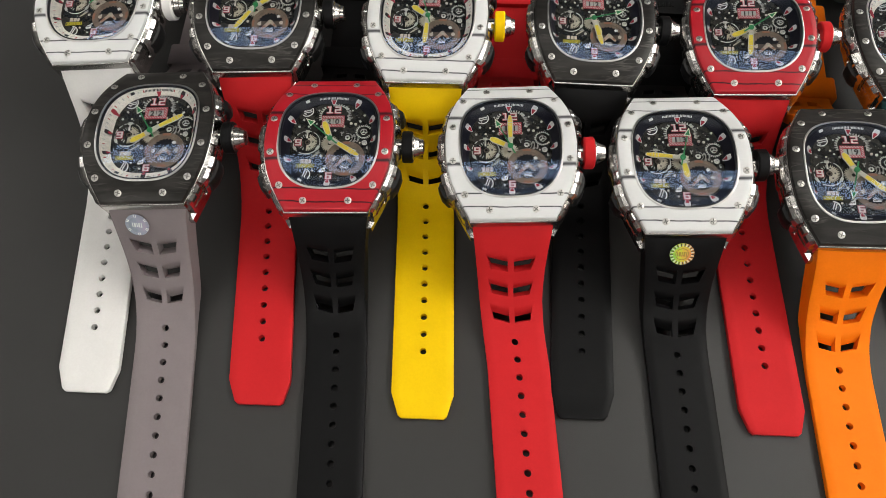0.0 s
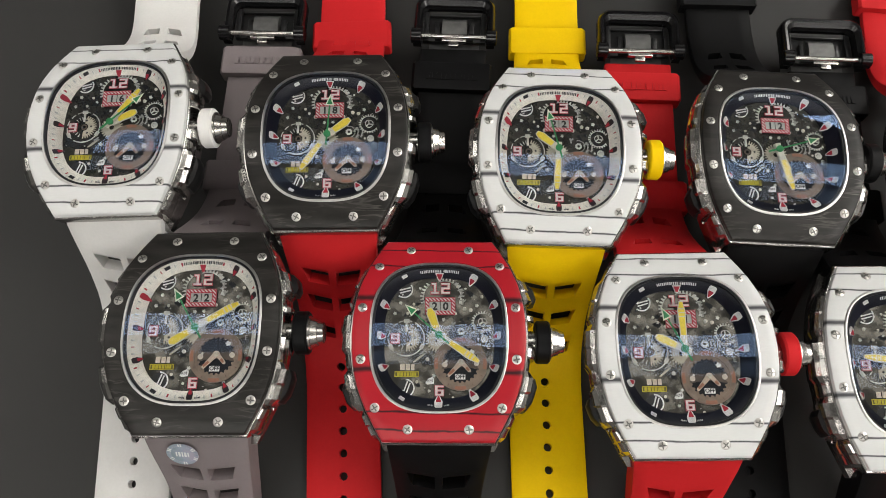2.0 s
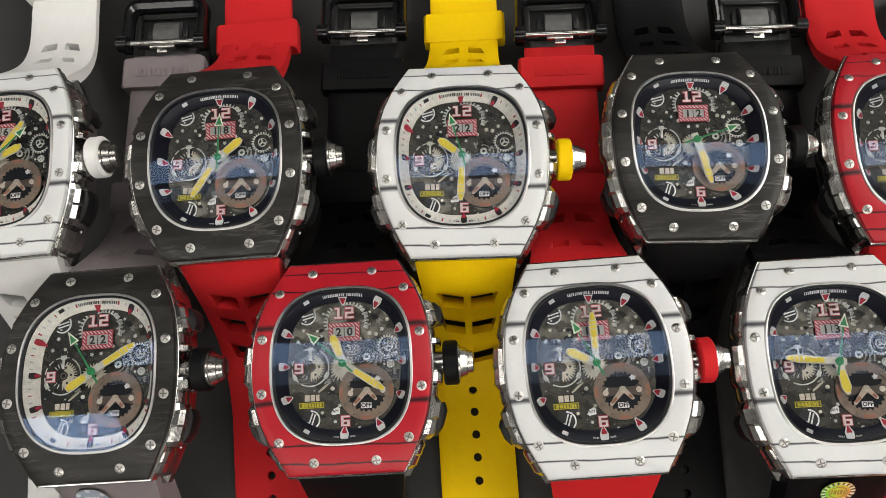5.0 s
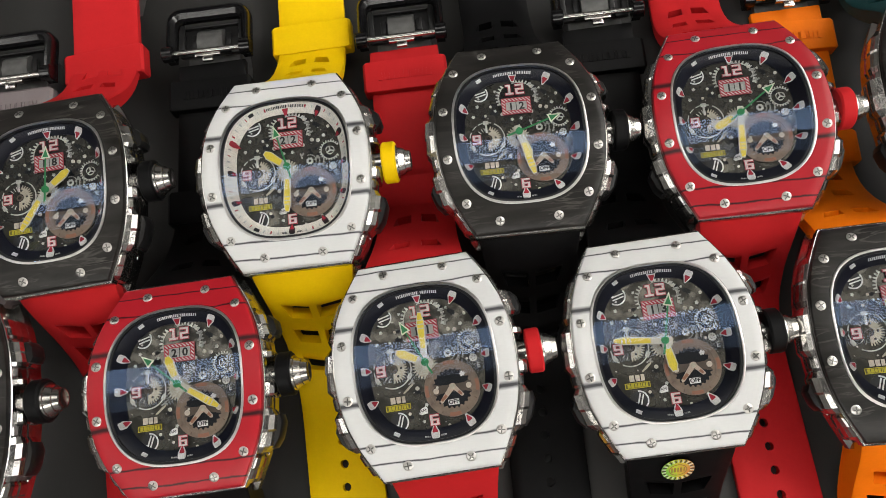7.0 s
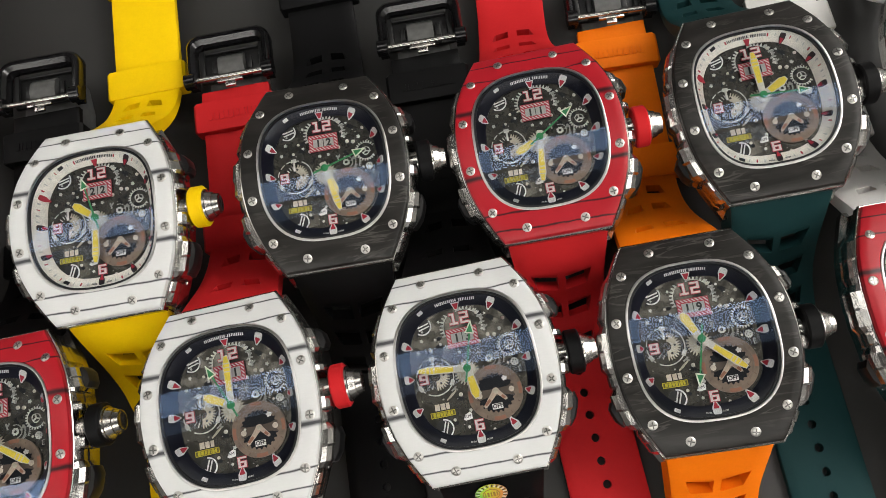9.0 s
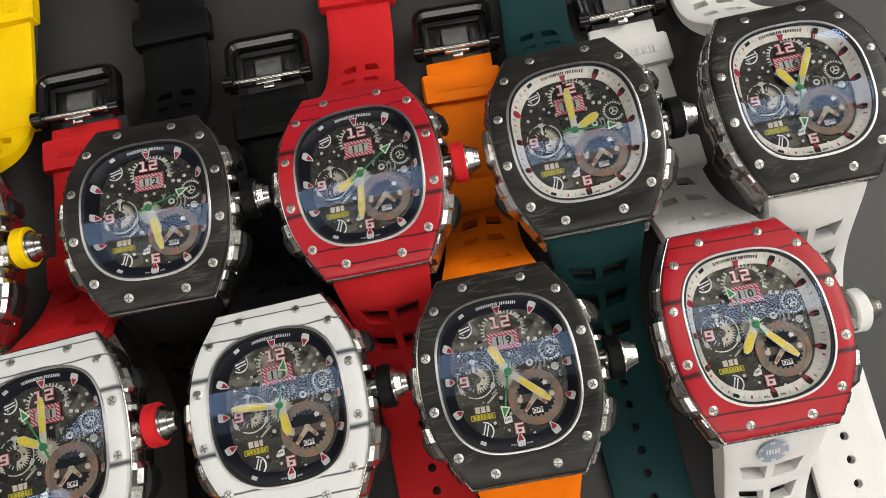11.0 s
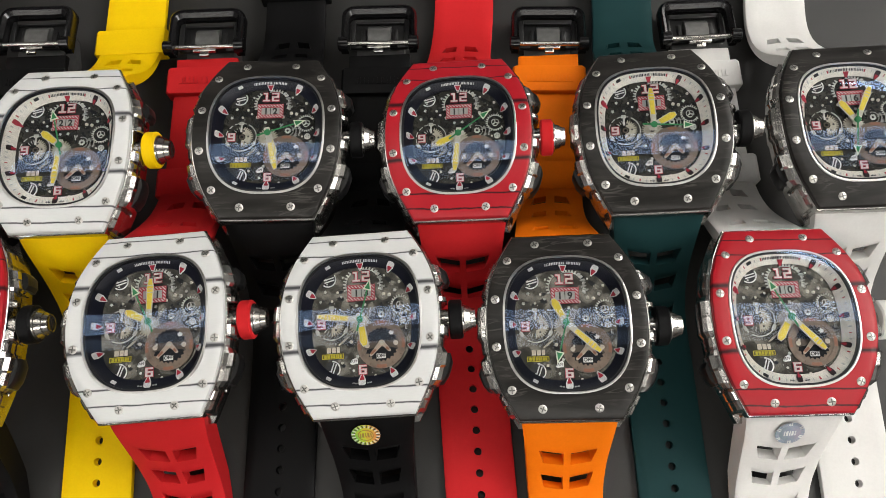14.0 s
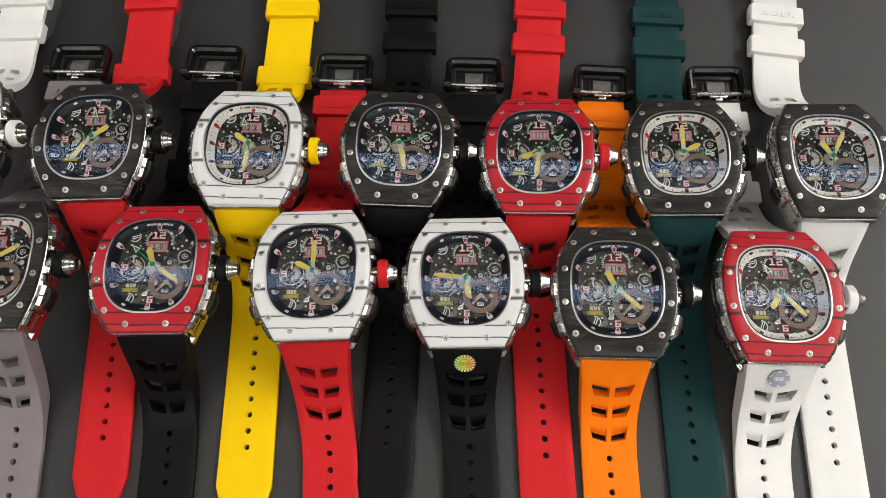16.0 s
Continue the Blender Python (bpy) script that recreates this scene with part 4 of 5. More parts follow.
def watch(spec):
    """One wristwatch lying on its arched strap."""
    (x, y, z), (rx, ry, rz) = spec["at"], spec["turn"]
    root = tagged(new("wristwatch"), spec["label"], "wristwatch", "watches in two rows")
    root.location = (x, y, 0)
    head = Matrix.Translation((0, 0, z)) @ Euler([radians(a) for a in (rx, ry, rz)]).to_matrix().to_4x4()

    def add(name, mesh, mat, m=None, label="", under=None):
        me = MESH[mesh] if isinstance(mesh, str) else mesh
        if under is not None:
            return put(name, me, mat, under, m, label)
        return put(name, me, mat, root, head @ m if m is not None else head, label)

    bezel = add("bezel", "bezel", spec["bezel"], label=spec["bezel_label"])
    add("bezel_rim", "rim", STEEL_R, label="polished steel rim")
    add("gasket", "gasket", GASKET)
    add("case", "case", STEEL_B, label="steel case middle")
    for g in GUARD_MESHES:
        add("flank_guard", g, STEEL_G)
    add("pusher", "pusher_a", BLACKMETAL, label="black pusher")
    add("pusher", "pusher_b", BLACKMETAL, label="black pusher")
    add("pusher", "pusher_c", BLACKMETAL, label="black pusher")
    stem = add("crown", "crown_stem", STEEL_B, spot(0.15, -0.7, -6.0))
    add("crown_ring", "crown_ring", spec["ring"], label=spec["ring_label"], under=stem)
    add("crown_cap", "crown_cap", STEEL, label="steel crown cap", under=stem)
    rnd = random.Random(spec["name"])
    for sx, sy in SCREWS:
        for a in (-1, 1):
            for b in (-1, 1):
                px, py = a * sx, b * sy
                tilt = math.atan2(-2 * py / CURVE, 1)
                m = Matrix.Translation((px * MM, py * MM, arch(py) * MM)) @ Matrix.Rotation(tilt + rnd.uniform(-0.09, 0.09), 4, "X") @ Matrix.Rotation(rnd.uniform(-0.09, 0.09), 4, "Y") @ Matrix.Rotation(rnd.random() * 6, 4, "Z")
                s = add("screw", "screw", SCREW, m, "steel spline screw")
                add("slot", "slot", SLOT_SHADE, under=s)
    white = spec["flange"] == "white"
    dial = add("dial", "dial", DIAL, label="dark skeleton dial with printed gears")
    flange = add("flange", "flange", FLANGE_W if white else FLANGE_B, label="cream flange with red marks" if white else "black flange")
    for a in MARKERS:
        top = "_top" if a == 0 else ""
        place_at = flange_place(a, 0.12 if a == 0 else 0.27)
        if white:
            mk = add("hour_marker", "marker" + top, INK_RED if a in (0, 300) else MARK_DARK, place_at @ Matrix.Diagonal((0.74, 0.95, 1, 1)), "dark red marker" if a in (0, 300) else "black marker with a red core")
        else:
            mk = add("hour_marker", "marker" + top, INK_WHITE, place_at, "white marker with a red core")
        add("inset", "inset" + top, INK_RED, spot(0, 0, 0.2), under=mk)
    for a in (210, 330):
        add("hour_block", "block", INK_WHITE if not white else GASKET, flange_place(a, 0.62))
    if white:
        for a in range(0, 360, 6):
            if a % 30:
                add("minute_tick", "tick_bold" if a % 12 else "tick", INK_RED if a % 18 == 0 else INK_GREY, flange_place(a, 0.55))
    add("brand_plate", "brand_bars", INK_WHITE if not white else GASKET, Matrix.Translation((0, 0.1 * MM, 0.02 * MM)) @ flange_place(0.001, 0.58), "row of small bars")
    for a in (173.5, 186.5):
        add("origin_line", "origin_bars", INK_GREY if not white else GASKET, flange_place(a, 0.62), "row of tiny bars")
    for me, px, py in (("twelve", 0.17, 11.4), ("nine", -9.95, -0.42), ("six", 0.18, -12.17)):
        num = add("numeral", me, INK_ROSE, spot(px, py, -3.55), "rose-white numeral with a red edge")
        add("numeral_edge", me + "_edge", INK_PINK, spot(0, 0, -0.06), under=num)
    window = add("date_window", "date_frame", DATEFRAME, spot(0.2, 7.15, -3.60), "red and white hatched frame")
    add("window_edge", "date_edge", INK_RED, spot(0, 0, 0.02), under=window)
    add("window_edge", "date_outer", INK_PINK, spot(0, 0, 0.01), under=window)
    add("date_disc", "date_back", DATEBG, spot(0, 0, -0.05), under=window)
    add("disc_gap", "date_gap", GASKET, spot(0, 0, 0.06), under=window)
    for k, digit in enumerate(spec["date"]):
        add("date_numeral", MESH["digit_" + digit], GASKET, spot(-1.25 + 2.5 * k, -0.1, 0.12), under=window)
    ring = add("gear_wheel", "nine_ring", INK_GREY, spot(-7.45, -0.3, -3.80), "thin pale ring, broken into dashes")
    add("ring_dashes", "nine_dashes", INK_GREY, spot(0, 0, 0), under=ring)
    for a in (0, 118, 240):
        add("gear_pad", "gear_pad", INK_GREY, spot(0, 0, 0.02, a) @ Matrix.Translation((0, 4.05 * MM, 0)), under=ring)
    add("ring_stem", "ring_stem", INK_GREY, spot(0, 2.7, 0.02), under=ring)
    half = add("gear_wheel", "nine_gear", IVORY, spot(-7.25, -0.3, -3.78), "ivory half gear inside the broken ring")
    add("gear_hub", "nine_hub", BRONZE_D, spot(0, 0, 0.02), under=half)
    add("gear_strokes", "nine_strokes", INK_GREY, spot(0, 0, 0), under=half)
    # small dark raised dots on the half gear
    for px, py in ((0.5, 1.75), (1.75, 0.1), (0.9, -1.6)):
        add("gear_hole", "jewel", GASKET, spot(px, py, 0.0) @ Matrix.Scale(0.75, 4), under=half)
    add("gear_arm", "gear_arm", IVORY, spot(-4.6, -4.9, -3.76, -38), "ivory arm")
    add("gear_wheel", "centre_gear", IVORY, spot(-0.3, -0.7, -3.80), "ivory gear under the hub")
    add("gear_wheel", "top_arc", INK_GREY, spot(1.0, 9.6, -3.85))
    add("gear_wheel", "top_arc", INK_GREY, spot(1.0, 9.4, -3.85, -60))
    add("gear_wheel", "top_arc", INK_GREY, spot(0.2, 9.4, -3.85, 205))
    for px, py, a in ((5.0, 9.6, 15), (5.6, 8.3, -25), (4.9, 10.8, 60), (6.8, 1.9, 10), (3.3, 2.9, -40), (-3.70, -3.80, 30)):
        add("lever", "lever", INK_DIM, spot(px, py, -3.83, a))
    add("gear_wheel", "right_gear", INK_GREY, spot(9.9, 3.5, -3.85))
    add("gear_spokes", "right_spokes", INK_GREY, spot(9.9, 3.5, -3.83, 20))
    add("gear_wheel", "reel", INK_GREY, spot(10.3, -0.4, -3.85))
    for k, mesh in enumerate(("coil_a", "coil_b", "coil_c")):
        add("coil_arc", mesh, INK_GREY if k == 0 else INK_DIM, spot(5.0, 1.4, -3.85, 40 * k))
    add("gear_wheel", "side_arc", INK_DIM, spot(5.4, 1.4, -3.85))
    add("gear_wheel", "side_arc", INK_DIM, spot(4.6, 1.4, -3.85, 40))
    sub = add("subdial", "sub_ring", BRONZE, spot(4.85, -6.15, -3.75), "pale bronze toothed subdial ring")
    add("subdial_teeth", "sub_teeth", BRONZE, spot(0, 0, 0), under=sub)
    add("subdial_disc", "sub_disc", SUBDISC, spot(0, 0, -0.1), under=sub)
    add("subdial_bridge", "sub_bridge", BRONZE_D, spot(0, 0, 0.02), "dark bronze waisted bridge", under=sub)
    for px, py in ((-3.5, -0.2), (3.6, 0.1)):
        add("subdial_jewel", "jewel_big", INK_CREAM, spot(px, py, 0.1), under=sub)
    add("subdial_jewel", "star", INK_WHITE, spot(2.5, 2.7, 0.1) @ Matrix.Scale(1.6, 4), under=sub)
    add("subdial_marks", "sub_arcs", RUST, spot(0, 0, 0.4), "orange-brown arcs on the ring", under=sub)
    for k in (1, 2, 4, 5, 7, 8, 10, 11):
        add("subdial_mark", "sub_mark", SUBMARK, Matrix.Rotation(radians(30 * k), 4, "Z") @ spot(0, 5.4, 0.4), under=sub)
    fork = add("function_pointer", "fork", FORK, spot(5.0, -6.0, -3.30) @ Matrix.Scale(0.9, 4), "rose-bronze forked pointer with orange tips")
    add("pointer_tip", "fork_tip", RUST, spot(0, 0, 0.25), under=fork)
    add("pointer_tip", "fork_tip_short", RUST, spot(0, 0, 0.25), under=fork)
    add("pointer_hub", "jewel_big", IVORY, spot(0, 0.1, 0.2), under=fork)
    off = add("function_plate", "off_plate", INK_WHITE, spot(4.8, -9.1, -3.40))
    add("lettering", "off", GASKET, spot(0, 0, 0.12), under=off)
    am = add("half_day_plate", "am_plate", INK_WHITE, spot(-2.0, -10.0, -3.80))
    add("lettering", "am", GASKET, spot(0, 0, 0.12), under=am)
    add("lettering", "letter_e", INK_GREY, spot(11.2, -2.2, -3.80))
    add("name_plate", "name_bars", INK_CREAM, spot(-7.1, -6.95, -3.75), "row of pale bars")
    mp = add("model_plate", "model_plate", INK_YELLOW, spot(-7.2, -8.5, -3.80), "yellow framed plate")
    add("plate_fill", "model_fill", OLIVE, spot(0, 0, -0.05), under=mp)
    add("lettering", "model_bars", INK_YELLOW, spot(0, 0, 0), under=mp)
    for cx, cy, turn in ((-8.2, 11.2, 35), (-7.4, -11.6, -20)):
        cr = add("crescent_scale", "crescent", INK_WHITE, spot(cx, cy, -3.80, turn), "white arc scale on a black disc")
        add("crescent_disc", "crescent_disc", GASKET, spot(0, 0, -0.08), under=cr)
        add("crescent_pin", "crescent_pin", INK_WHITE, spot(0.1, 0.25, 0.02, 40), under=cr)
        add("crescent_pin", "crescent_pin", INK_WHITE, spot(0.55, -0.25, 0.02, 40), under=cr)
        add("crescent_dot", "star", INK_WHITE, spot(-0.75, -0.5, 0.03), under=cr)
    for px, py, k in JEWELS:
        add("jewel", "star" if k else "jewel", INK_GREY if k else POINTER, spot(px, py, -3.90, 37 * px) @ Matrix.Scale(1.0 + 0.25 * math.sin(9 * px), 4))
    tagged(add("dial_specks", "specks", INK_DIM, spot(0, 0, -3.86)), kind="stuff")
    tagged(add("dial_cutouts", "dark_plates", SUBDISC, spot(0, 0, -3.905)), kind="stuff")
    hh, mm, ss = spec["time"]
    hx, hy = 0.0, 0.05
    hp = add("hour_pointer", "hour_a", POINTER, spot(hx, hy, -2.6, hh), "grey baton with a yellow fill")
    add("lume", "hour_b", LUME, spot(0, 0, 0.22), under=hp)
    mpn = add("minute_pointer", "minute_a", POINTER, spot(hx, hy, -2.2, mm), "grey baton with a yellow fill")
    add("lume", "minute_b", LUME, spot(0, 0, 0.22), under=mpn)
    for k in range(3):
        add("index_line", "index_line", POINTER, spot(0, 7.3 + 0.9 * k, 0.3), under=mpn)
    sp = add("seconds_pointer", "seconds_stem", GREEN, spot(hx, hy, -1.75, ss), "thin green pointer with an arrow tip")
    add("arrow_tip", "seconds_tip", TIP, spot(0, 0, 0), under=sp)
    add("arrow_eye", "seconds_eye", GREEN, spot(0, 0, 0.14), under=sp)
    add("hub", "hub", GREEN, spot(hx, hy, -2.10))
    add("crystal", "crystal", GLASS, label="clear coated crystal").visible_shadow = False

    # straps, built round the base
    R2 = Euler([radians(a) for a in (rx, ry, rz)]).to_matrix()
    low = R2 @ Vector((0, -23.3 * MM, (arch(23.3) - 4.7) * MM))
    top = R2 @ Vector((0, 23.3 * MM, (arch(23.3) - 4.7) * MM))
    hxw, hyw = spec["hole"]
    slope = spec["slope"]
    far = (hxw - x, hyw - y)
    first = (y + low.y - hyw) / MM if spec["hole_first"] else (y + low.y - hyw) / MM - 9 * 5.72
    holes = [first + 5.72 * i for i in range(10)]
    wins = [(13.9, 19.2), (22.9, 28.4), (32.0, 37.5)]
    me, place, arc = strap_mesh((low.x, low.y), -1, far, slope, (z + low.z) / MM - THICK / 2, holes[-1] + 21.0, holes, wins)
    lower = put("lower_strap", me, spec["strap"], root, None, spec["strap_label"])
    if spec.get("sticker"):
        sticker_x = spec['sticker_x']
        a, b, c = (Vector(place(0.0 + o[0], o[1], THICK / 2 + 1.35)) for o in ((sticker_x, 8.0), (sticker_x + 0.3, 8.0), (sticker_x, 9.0)))
        ex = (b - a).normalized()
        ez = ex.cross((a - c).normalized()).normalized()
        ey = ez.cross(ex)
        m = Matrix((ex, ey, ez)).transposed().to_4x4()
        m.translation = a + ez * 0.0002
        st = put("sticker", MESH["sticker"], spec["sticker"], root, m, "round hologram sticker")
        gold = spec["sticker"] is HOLO_GOLD
        for k in range(36):
            put("sticker_ray", MESH["sticker_tick"], (HOLO_RING, HOLO_DARK)[k % 2] if gold else (HOLO_RING if k % 6 < 2 else spec["sticker"]), st, Matrix.Rotation(2 * math.pi * k / 36, 4, "Z") @ Matrix.Translation((0, 3.1 * MM, 0.13 * MM)))
        put("sticker_mark", MESH["sticker_mark"], HOLO_MARK if gold else HOLO_RING, st, Matrix.Translation((0, 0, 0.13 * MM)))
        if gold:
            put("sticker_mark", MESH["sticker_loop"], HOLO_MARK, st, Matrix.Translation((0, 0, 0.13 * MM)))
    ux, uy, uslope = spec["upper"]
    end = spec["buckle"]
    me, place_u, arc_u = strap_mesh((top.x, top.y), 1, (ux - x, uy - y), uslope, (z + top.z - spec["lift"]) / MM - THICK / 2, (end - y - top.y) / MM - 2.0, (), [(12.6, 15.6), (24.8, 27.8), (32.4, 35.4)], False, slant=0.06, inner=0.13, outer=0.6)
    put("upper_strap", me, spec["strap"], root, Matrix.Translation((0, 0, spec["lift"])), spec["strap_label"])
    ang = -math.atan(uslope)

    def along(yw):
        return Matrix.Translation((ux - x + uslope * (yw - uy), yw - y, spec["lift"])) @ Matrix.Rotation(ang, 4, "Z")

    for i, yk in enumerate(spec["keepers"]):
        kp = put("keeper", KEEPER, spec["strap"], root, along(yk), "rubber loop round the strap")
        if i == len(spec["keepers"]) - 1:
            tagged(put("embossing", KEEPER_BARS, spec["strap"], kp, Matrix.Translation((0, -0.3 * MM, 4.5 * MM))), kind="stuff")
    bk = put("buckle", BUCKLE["frame"], BUCKLE_BLACK, root, along(end), "black buckle frame with a steel bar")
    put("buckle_bar", BUCKLE["bar"], STEEL, bk, Matrix.Translation((0, 0, 6.0 * MM)), "polished steel bar")
    for s in (-1, 1):
        put("buckle_collar", BUCKLE["collar"], BUCKLE_BLACK, bk, Matrix.Translation((s * 11.0 * MM, 0, 6.0 * MM)))
    put("clasp_hinge", BUCKLE["hinge"], BLACKMETAL, bk)
    put("buckle_tongue", BUCKLE["tongue"], STEEL, bk, None, "small steel tongue")
    put("clasp_leaf", BUCKLE["leaf"], BLACKMETAL, bk)
    put("clasp_blade", blade_mesh(spec["lift"]), GREYCLASP, bk, None, "bent clasp blade under the strap")
    put("clasp_catch", BUCKLE["catch"], GREYCLASP, bk, None, "grey brushed catch")
    return root


# ---- the tabletop, and an assumed, unseen room that bounces light: floor, walls, ceiling, light panels ----
def slab(name, x0, x1, y0, y1, z0, z1, mat, label="", bevel=0.0):
    bm = bmesh.new()
    box(bm, x0, x1, y0, y1, z0, z1, bevel)
    ob = put(name, finish(bm, name, 30), mat, None)
    return tagged(ob, label, "", "", "structure")


slab("floor", -2.6, 2.6, -2.6, 2.6, -0.85, -0.75, FLOORMAT, "plain grey floor")
slab("ceiling", -2.6, 2.6, -2.6, 2.6, 2.0, 2.1, PAINT, "plain grey ceiling")
slab("wall_north", -2.5, 2.5, 2.5, 2.6, -0.75, 2.0, WALLPAINT, "plain pale wall")
slab("wall_south", -2.5, 2.5, -2.6, -2.5, -0.75, 2.0, WALLPAINT, "plain pale wall")
slab("wall_east", 2.5, 2.6, -2.6, 2.6, -0.75, 2.0, WALLPAINT, "plain pale wall")
slab("wall_west", -2.6, -2.5, -2.6, 2.6, -0.75, 2.0, WALLPAINT, "plain pale wall")

table = tagged(new("table"), "table covered in dark grey matte leatherette", "table")
table.location = (0.05, 0.2, -0.75)
bm = bmesh.new()
box(bm, -0.9, 0.9, -0.55, 0.55, 0.715, 0.75, 0.004)
put("tabletop", finish(bm, "tabletop", 30), TABLE, table, None, "dark grey leatherette top")
for sx in (-1, 1):
    for sy in (-1, 1):
        bm = bmesh.new()
        box(bm, sx * 0.82 - 0.03, sx * 0.82 + 0.03, sy * 0.47 - 0.03, sy * 0.47 + 0.03, 0.0, 0.716, 0.004)
        put("leg", finish(bm, "leg", 30), BLACKMETAL, table)


def ceiling_or_fill_panel(xc, yc, wx, wy, mat):
    root = tagged(new("ceiling_or_fill_light"), "long white ceiling light or added fill panel with a thin frame", "ceiling light")
    root.location = (xc, yc, 2.0)
    bm = bmesh.new()
    for x0, x1, y0, y1 in ((-wx / 2 - 0.03, wx / 2 + 0.03, -wy / 2 - 0.03, -wy / 2), (-wx / 2 - 0.03, wx / 2 + 0.03, wy / 2, wy / 2 + 0.03), (-wx / 2 - 0.03, -wx / 2, -wy / 2, wy / 2), (wx / 2, wx / 2 + 0.03, -wy / 2, wy / 2)):
        box(bm, x0, x1, y0, y1, -0.035, 0.0)
    put("frame", finish(bm, "frame", 30), PAINT, root)
    bm = bmesh.new()
    box(bm, -wx / 2, wx / 2, -wy / 2, wy / 2, -0.02, 0.0)
    put("diffuser", finish(bm, "diffuser", 30), mat, root)


ceiling_or_fill_panel(0.45, 0.575, 3.2, 0.42, DIFFUSER)
# fill light added behind the viewer, no lamp known there
ceiling_or_fill_panel(0.2, -1.98, 3.9, 0.85, FILL_GLOW_F)
ceiling_or_fill_panel(-1.4, -0.85, 0.5, 0.9, DIFFUSER_FILL_W)
# fill light added far west, to brighten the left flanks
ceiling_or_fill_panel(-2.15, 0.9, 0.5, 1.9, DIFFUSER_FILL_W)
# fill light added on the east side, outside the crystals' reflections
ceiling_or_fill_panel(1.9, 0.6, 1.0, 3.3, FILL_GLOW_E)
ceiling_or_fill_panel(0.45, 0.17, 3.2, 0.24, DIFFUSER_O)

# ---- the watches: back row from the white one to the white-strapped carbon one, then the front row ----
B_CARBON, B_WHITE, B_RED = (CARBON, "black layered carbon bezel"), (WHITE_Q, "white layered composite bezel with thin dark lines"), (RED_Q, "red layered composite bezel with dark lines")
RING = {"black": (R_BLACK, "black rubber crown ring"), "white": (R_WHITE, "white rubber crown ring"), "red": (R_RED, "red rubber crown ring"), "yellow": (R_YELLOW, "yellow rubber crown ring")}
STRAP = {"white": R_WHITE, "red": R_RED, "yellow": R_YELLOW, "black": R_BLACK, "grey": R_GREY, "orange": R_ORANGE, "green": R_GREEN}


def lay(name, at, turn, bezel, flange, strap, ring, hole, slope, upper, buckle, keepers, time, date, sticker=None, lift=0.0):
    first = name[0] == "F"  # front row: counted from the hole next to the case
    colour = {CARBON: "black carbon", WHITE_Q: "white-striped", RED_Q: "red layered"}[bezel[0]]
    label = f"{colour} tonneau wristwatch with {strap} rubber strap" + (", cream dial ring" if flange == "white" else "") + (", sticker" if sticker else "")
    watch(dict(name=name, at=at, turn=turn, bezel=bezel[0], bezel_label=bezel[1], flange=flange, strap=STRAP[strap], strap_label=f"{strap} rubber strap half", ring=RING[ring][0], ring_label=RING[ring][1], hole=hole, slope=slope, hole_first=first, upper=upper, buckle=buckle, keepers=keepers, time=time, date=date, lift=lift, sticker=sticker, sticker_x=-0.3 if name == 'F1' else -0.06, label=label))


lay('B1', (-0.1089, 0.2069, 0.0449), (2.1, -1.3, 3.2), B_WHITE, 'white', 'white', 'white', (-0.1037, 0.1066), -0.096, (-0.1152, 0.2736, -0.045), 0.3049, (0.2736, 0.2921), (65, 37, 47), '16', None, lift=0.012)
lay('B2', (-0.0551, 0.2048, 0.0454), (2.2, 0.4, 2.7), B_CARBON, 'black', 'red', 'black', (-0.0485, 0.1049), -0.093, (-0.0571, 0.2610, -0.060), 0.3033, (0.2525, 0.2905), (52, 214, 3), '18', None, lift=0.012)
lay('B3', (0.0010, 0.2042, 0.0425), (2.2, 0.1, -0.0), B_WHITE, 'white', 'yellow', 'yellow', (0.0034, 0.1027), -0.040, (0.0018, 0.2662, -0.008), 0.3049, (0.2560, 0.2921), (308, 183, 345), '22', None, lift=0.006)
lay('B4', (0.0553, 0.2070, 0.0395), (1.1, 1.8, -0.5), B_CARBON, 'black', 'black', 'black', (0.0532, 0.1046), 0.017, (0.0547, 0.2667, -0.000), 0.3057, (0.2746, 0.2929), (163, 167, 72), '12', None, lift=0.006)
lay('B5', (0.1060, 0.2054, 0.0380), (1.3, -3.6, -1.2), B_RED, 'black', 'red', 'red', (0.1092, 0.1021), -0.038, (0.1110, 0.2830, 0.060), 0.3079, (0.2764, 0.2951), (244, 186, 55), '11', None, lift=0.003)
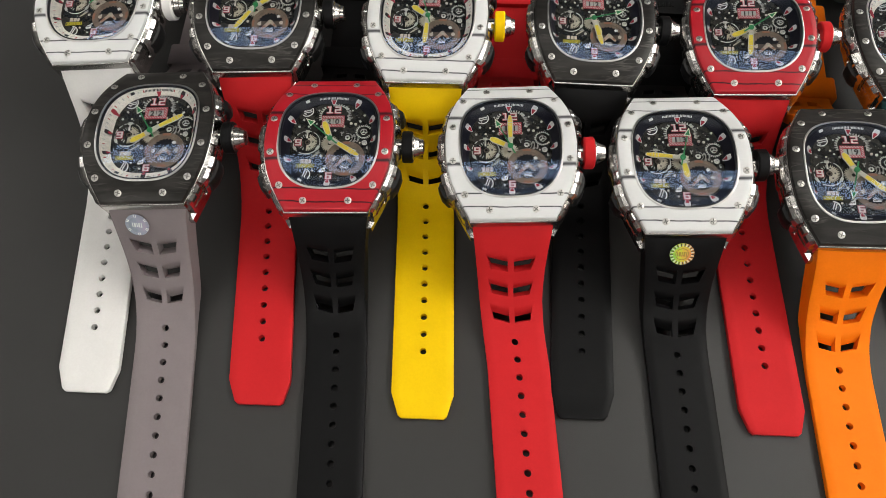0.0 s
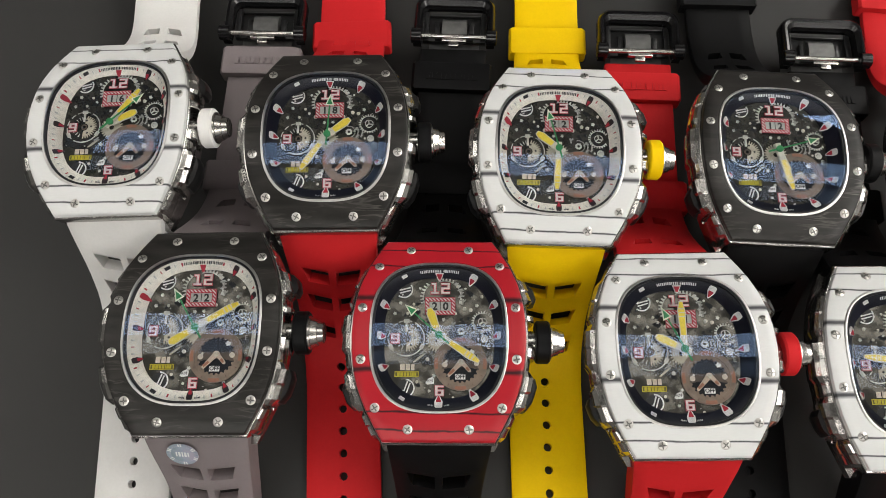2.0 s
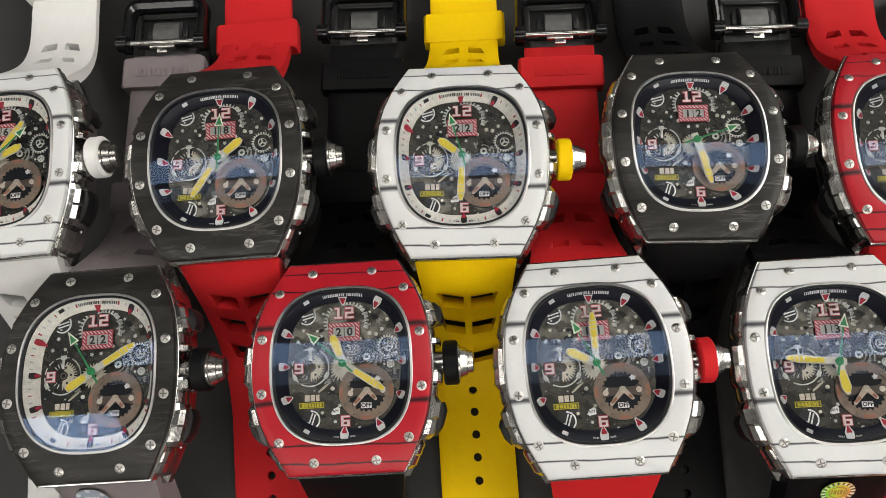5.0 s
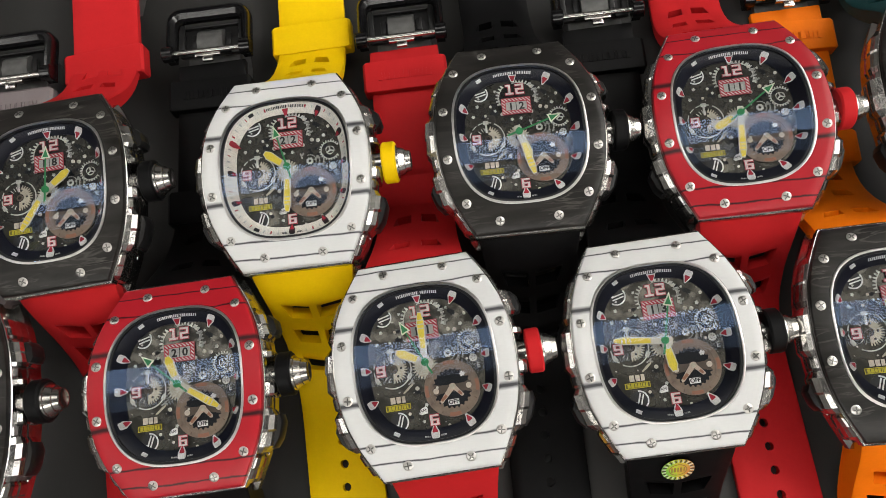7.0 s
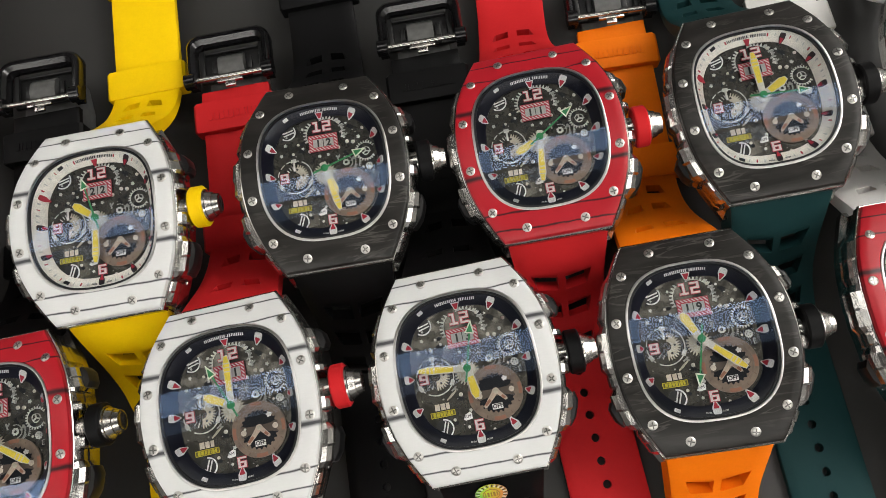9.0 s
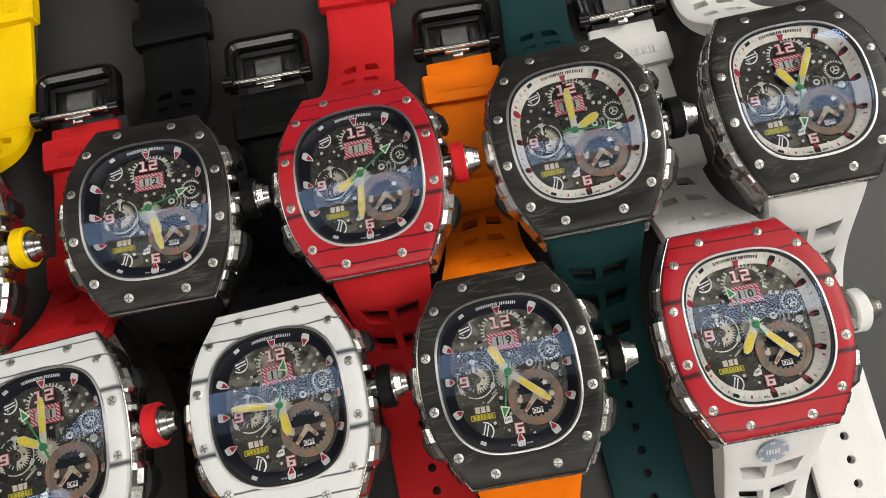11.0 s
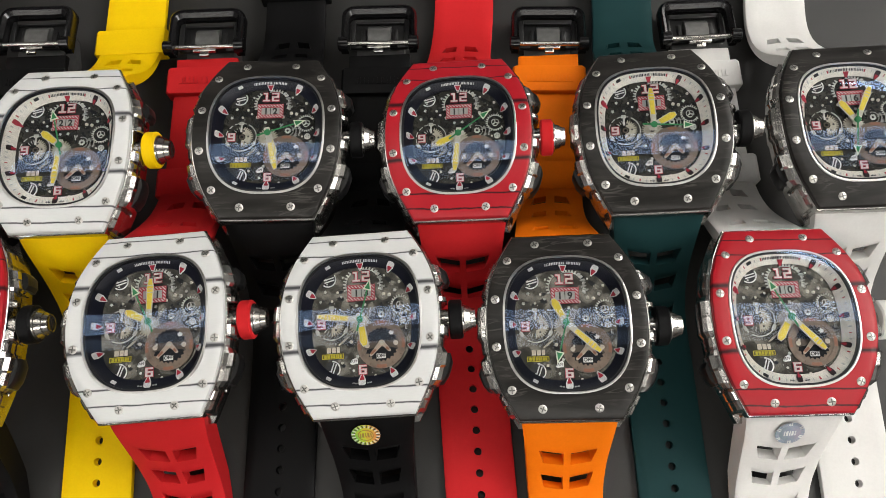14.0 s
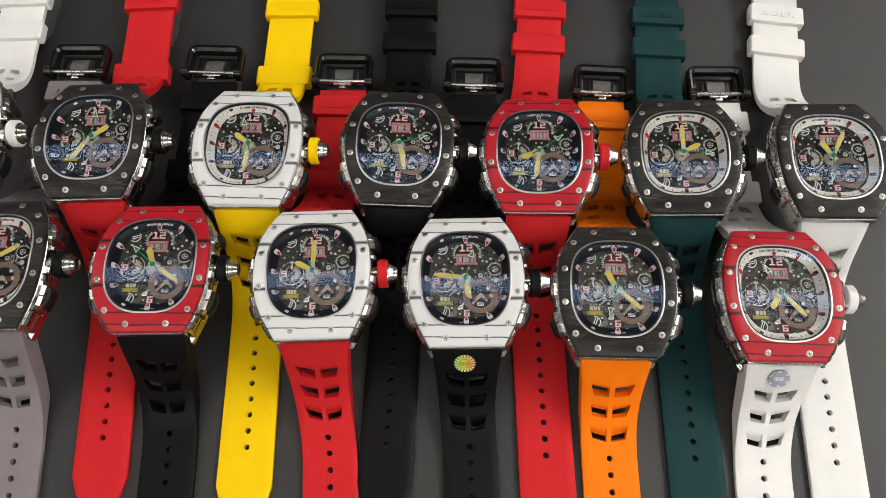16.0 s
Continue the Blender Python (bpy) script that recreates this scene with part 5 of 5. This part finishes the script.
lay('B6', (0.1577, 0.2048, 0.0394), (1.1, -4.6, -1.0), B_CARBON, 'white', 'green', 'black', (0.1611, 0.1022), -0.011, (0.1631, 0.2830, 0.060), 0.3046, (0.2746, 0.2918), (62, 0, 95), '11', None, lift=0.003)
lay('B7', (0.2108, 0.2039, 0.0394), (1.0, -2.4, -0.9), B_CARBON, 'white', 'white', 'black', (0.2099, 0.1019), 0.028, (0.2145, 0.2840, 0.130), 0.3058, (0.2759, 0.2930), (330, 27, 190), '16', None, lift=0.003)
lay('F1', (-0.0807, 0.1567, 0.0438), (0.8, -1.2, 2.3), B_CARBON, 'white', 'grey', 'black', (-0.0800, 0.1073), -0.102, (-0.0823, 0.2503, -0.004), 0.2503, (0.2053, 0.2422), (238, 60, 328), '22', HOLO_BLUE, lift=0.013)
lay('F2', (-0.0263, 0.1575, 0.0406), (0.0, -0.1, 1.8), B_RED, 'black', 'black', 'black', (-0.0244, 0.1070), -0.058, (-0.0263, 0.2519, 0.016), 0.2519, (0.2069, 0.2397), (340, 124, 312), '20', None, lift=0.011)
lay('F3', (0.0284, 0.1562, 0.0409), (0.5, -1.0, 2.7), B_WHITE, 'black', 'red', 'red', (0.0327, 0.1069), -0.091, (0.0282, 0.2490, 0.008), 0.2490, (0.2040, 0.2384), (297, 1, 335), '11', None, lift=0.01)
lay('F4', (0.0800, 0.1555, 0.0380), (0.7, -1.9, 1.4), B_WHITE, 'black', 'black', 'black', (0.0827, 0.1045), -0.043, (0.0825, 0.2490, 0.021), 0.2490, (0.2041, 0.2369), (172, 277, 15), '13', HOLO_GOLD, lift=0.008)
lay('F5', (0.1306, 0.1530, 0.0374), (0.9, -3.4, -1.1), B_CARBON, 'black', 'orange', 'black', (0.1314, 0.1017), -0.018, (0.1367, 0.2502, 0.050), 0.2502, (0.2052, 0.2387), (334, 133, 195), '19', None, lift=0.002)
lay('F6', (0.1859, 0.1527, 0.0365), (0.8, 0.2, -0.3), B_RED, 'white', 'white', 'white', (0.1842, 0.1017), 0.030, (0.1850, 0.2502, -0.007), 0.2502, (0.2052, 0.2380), (212, 139, 335), '10', HOLO_BLUE, lift=0.002)
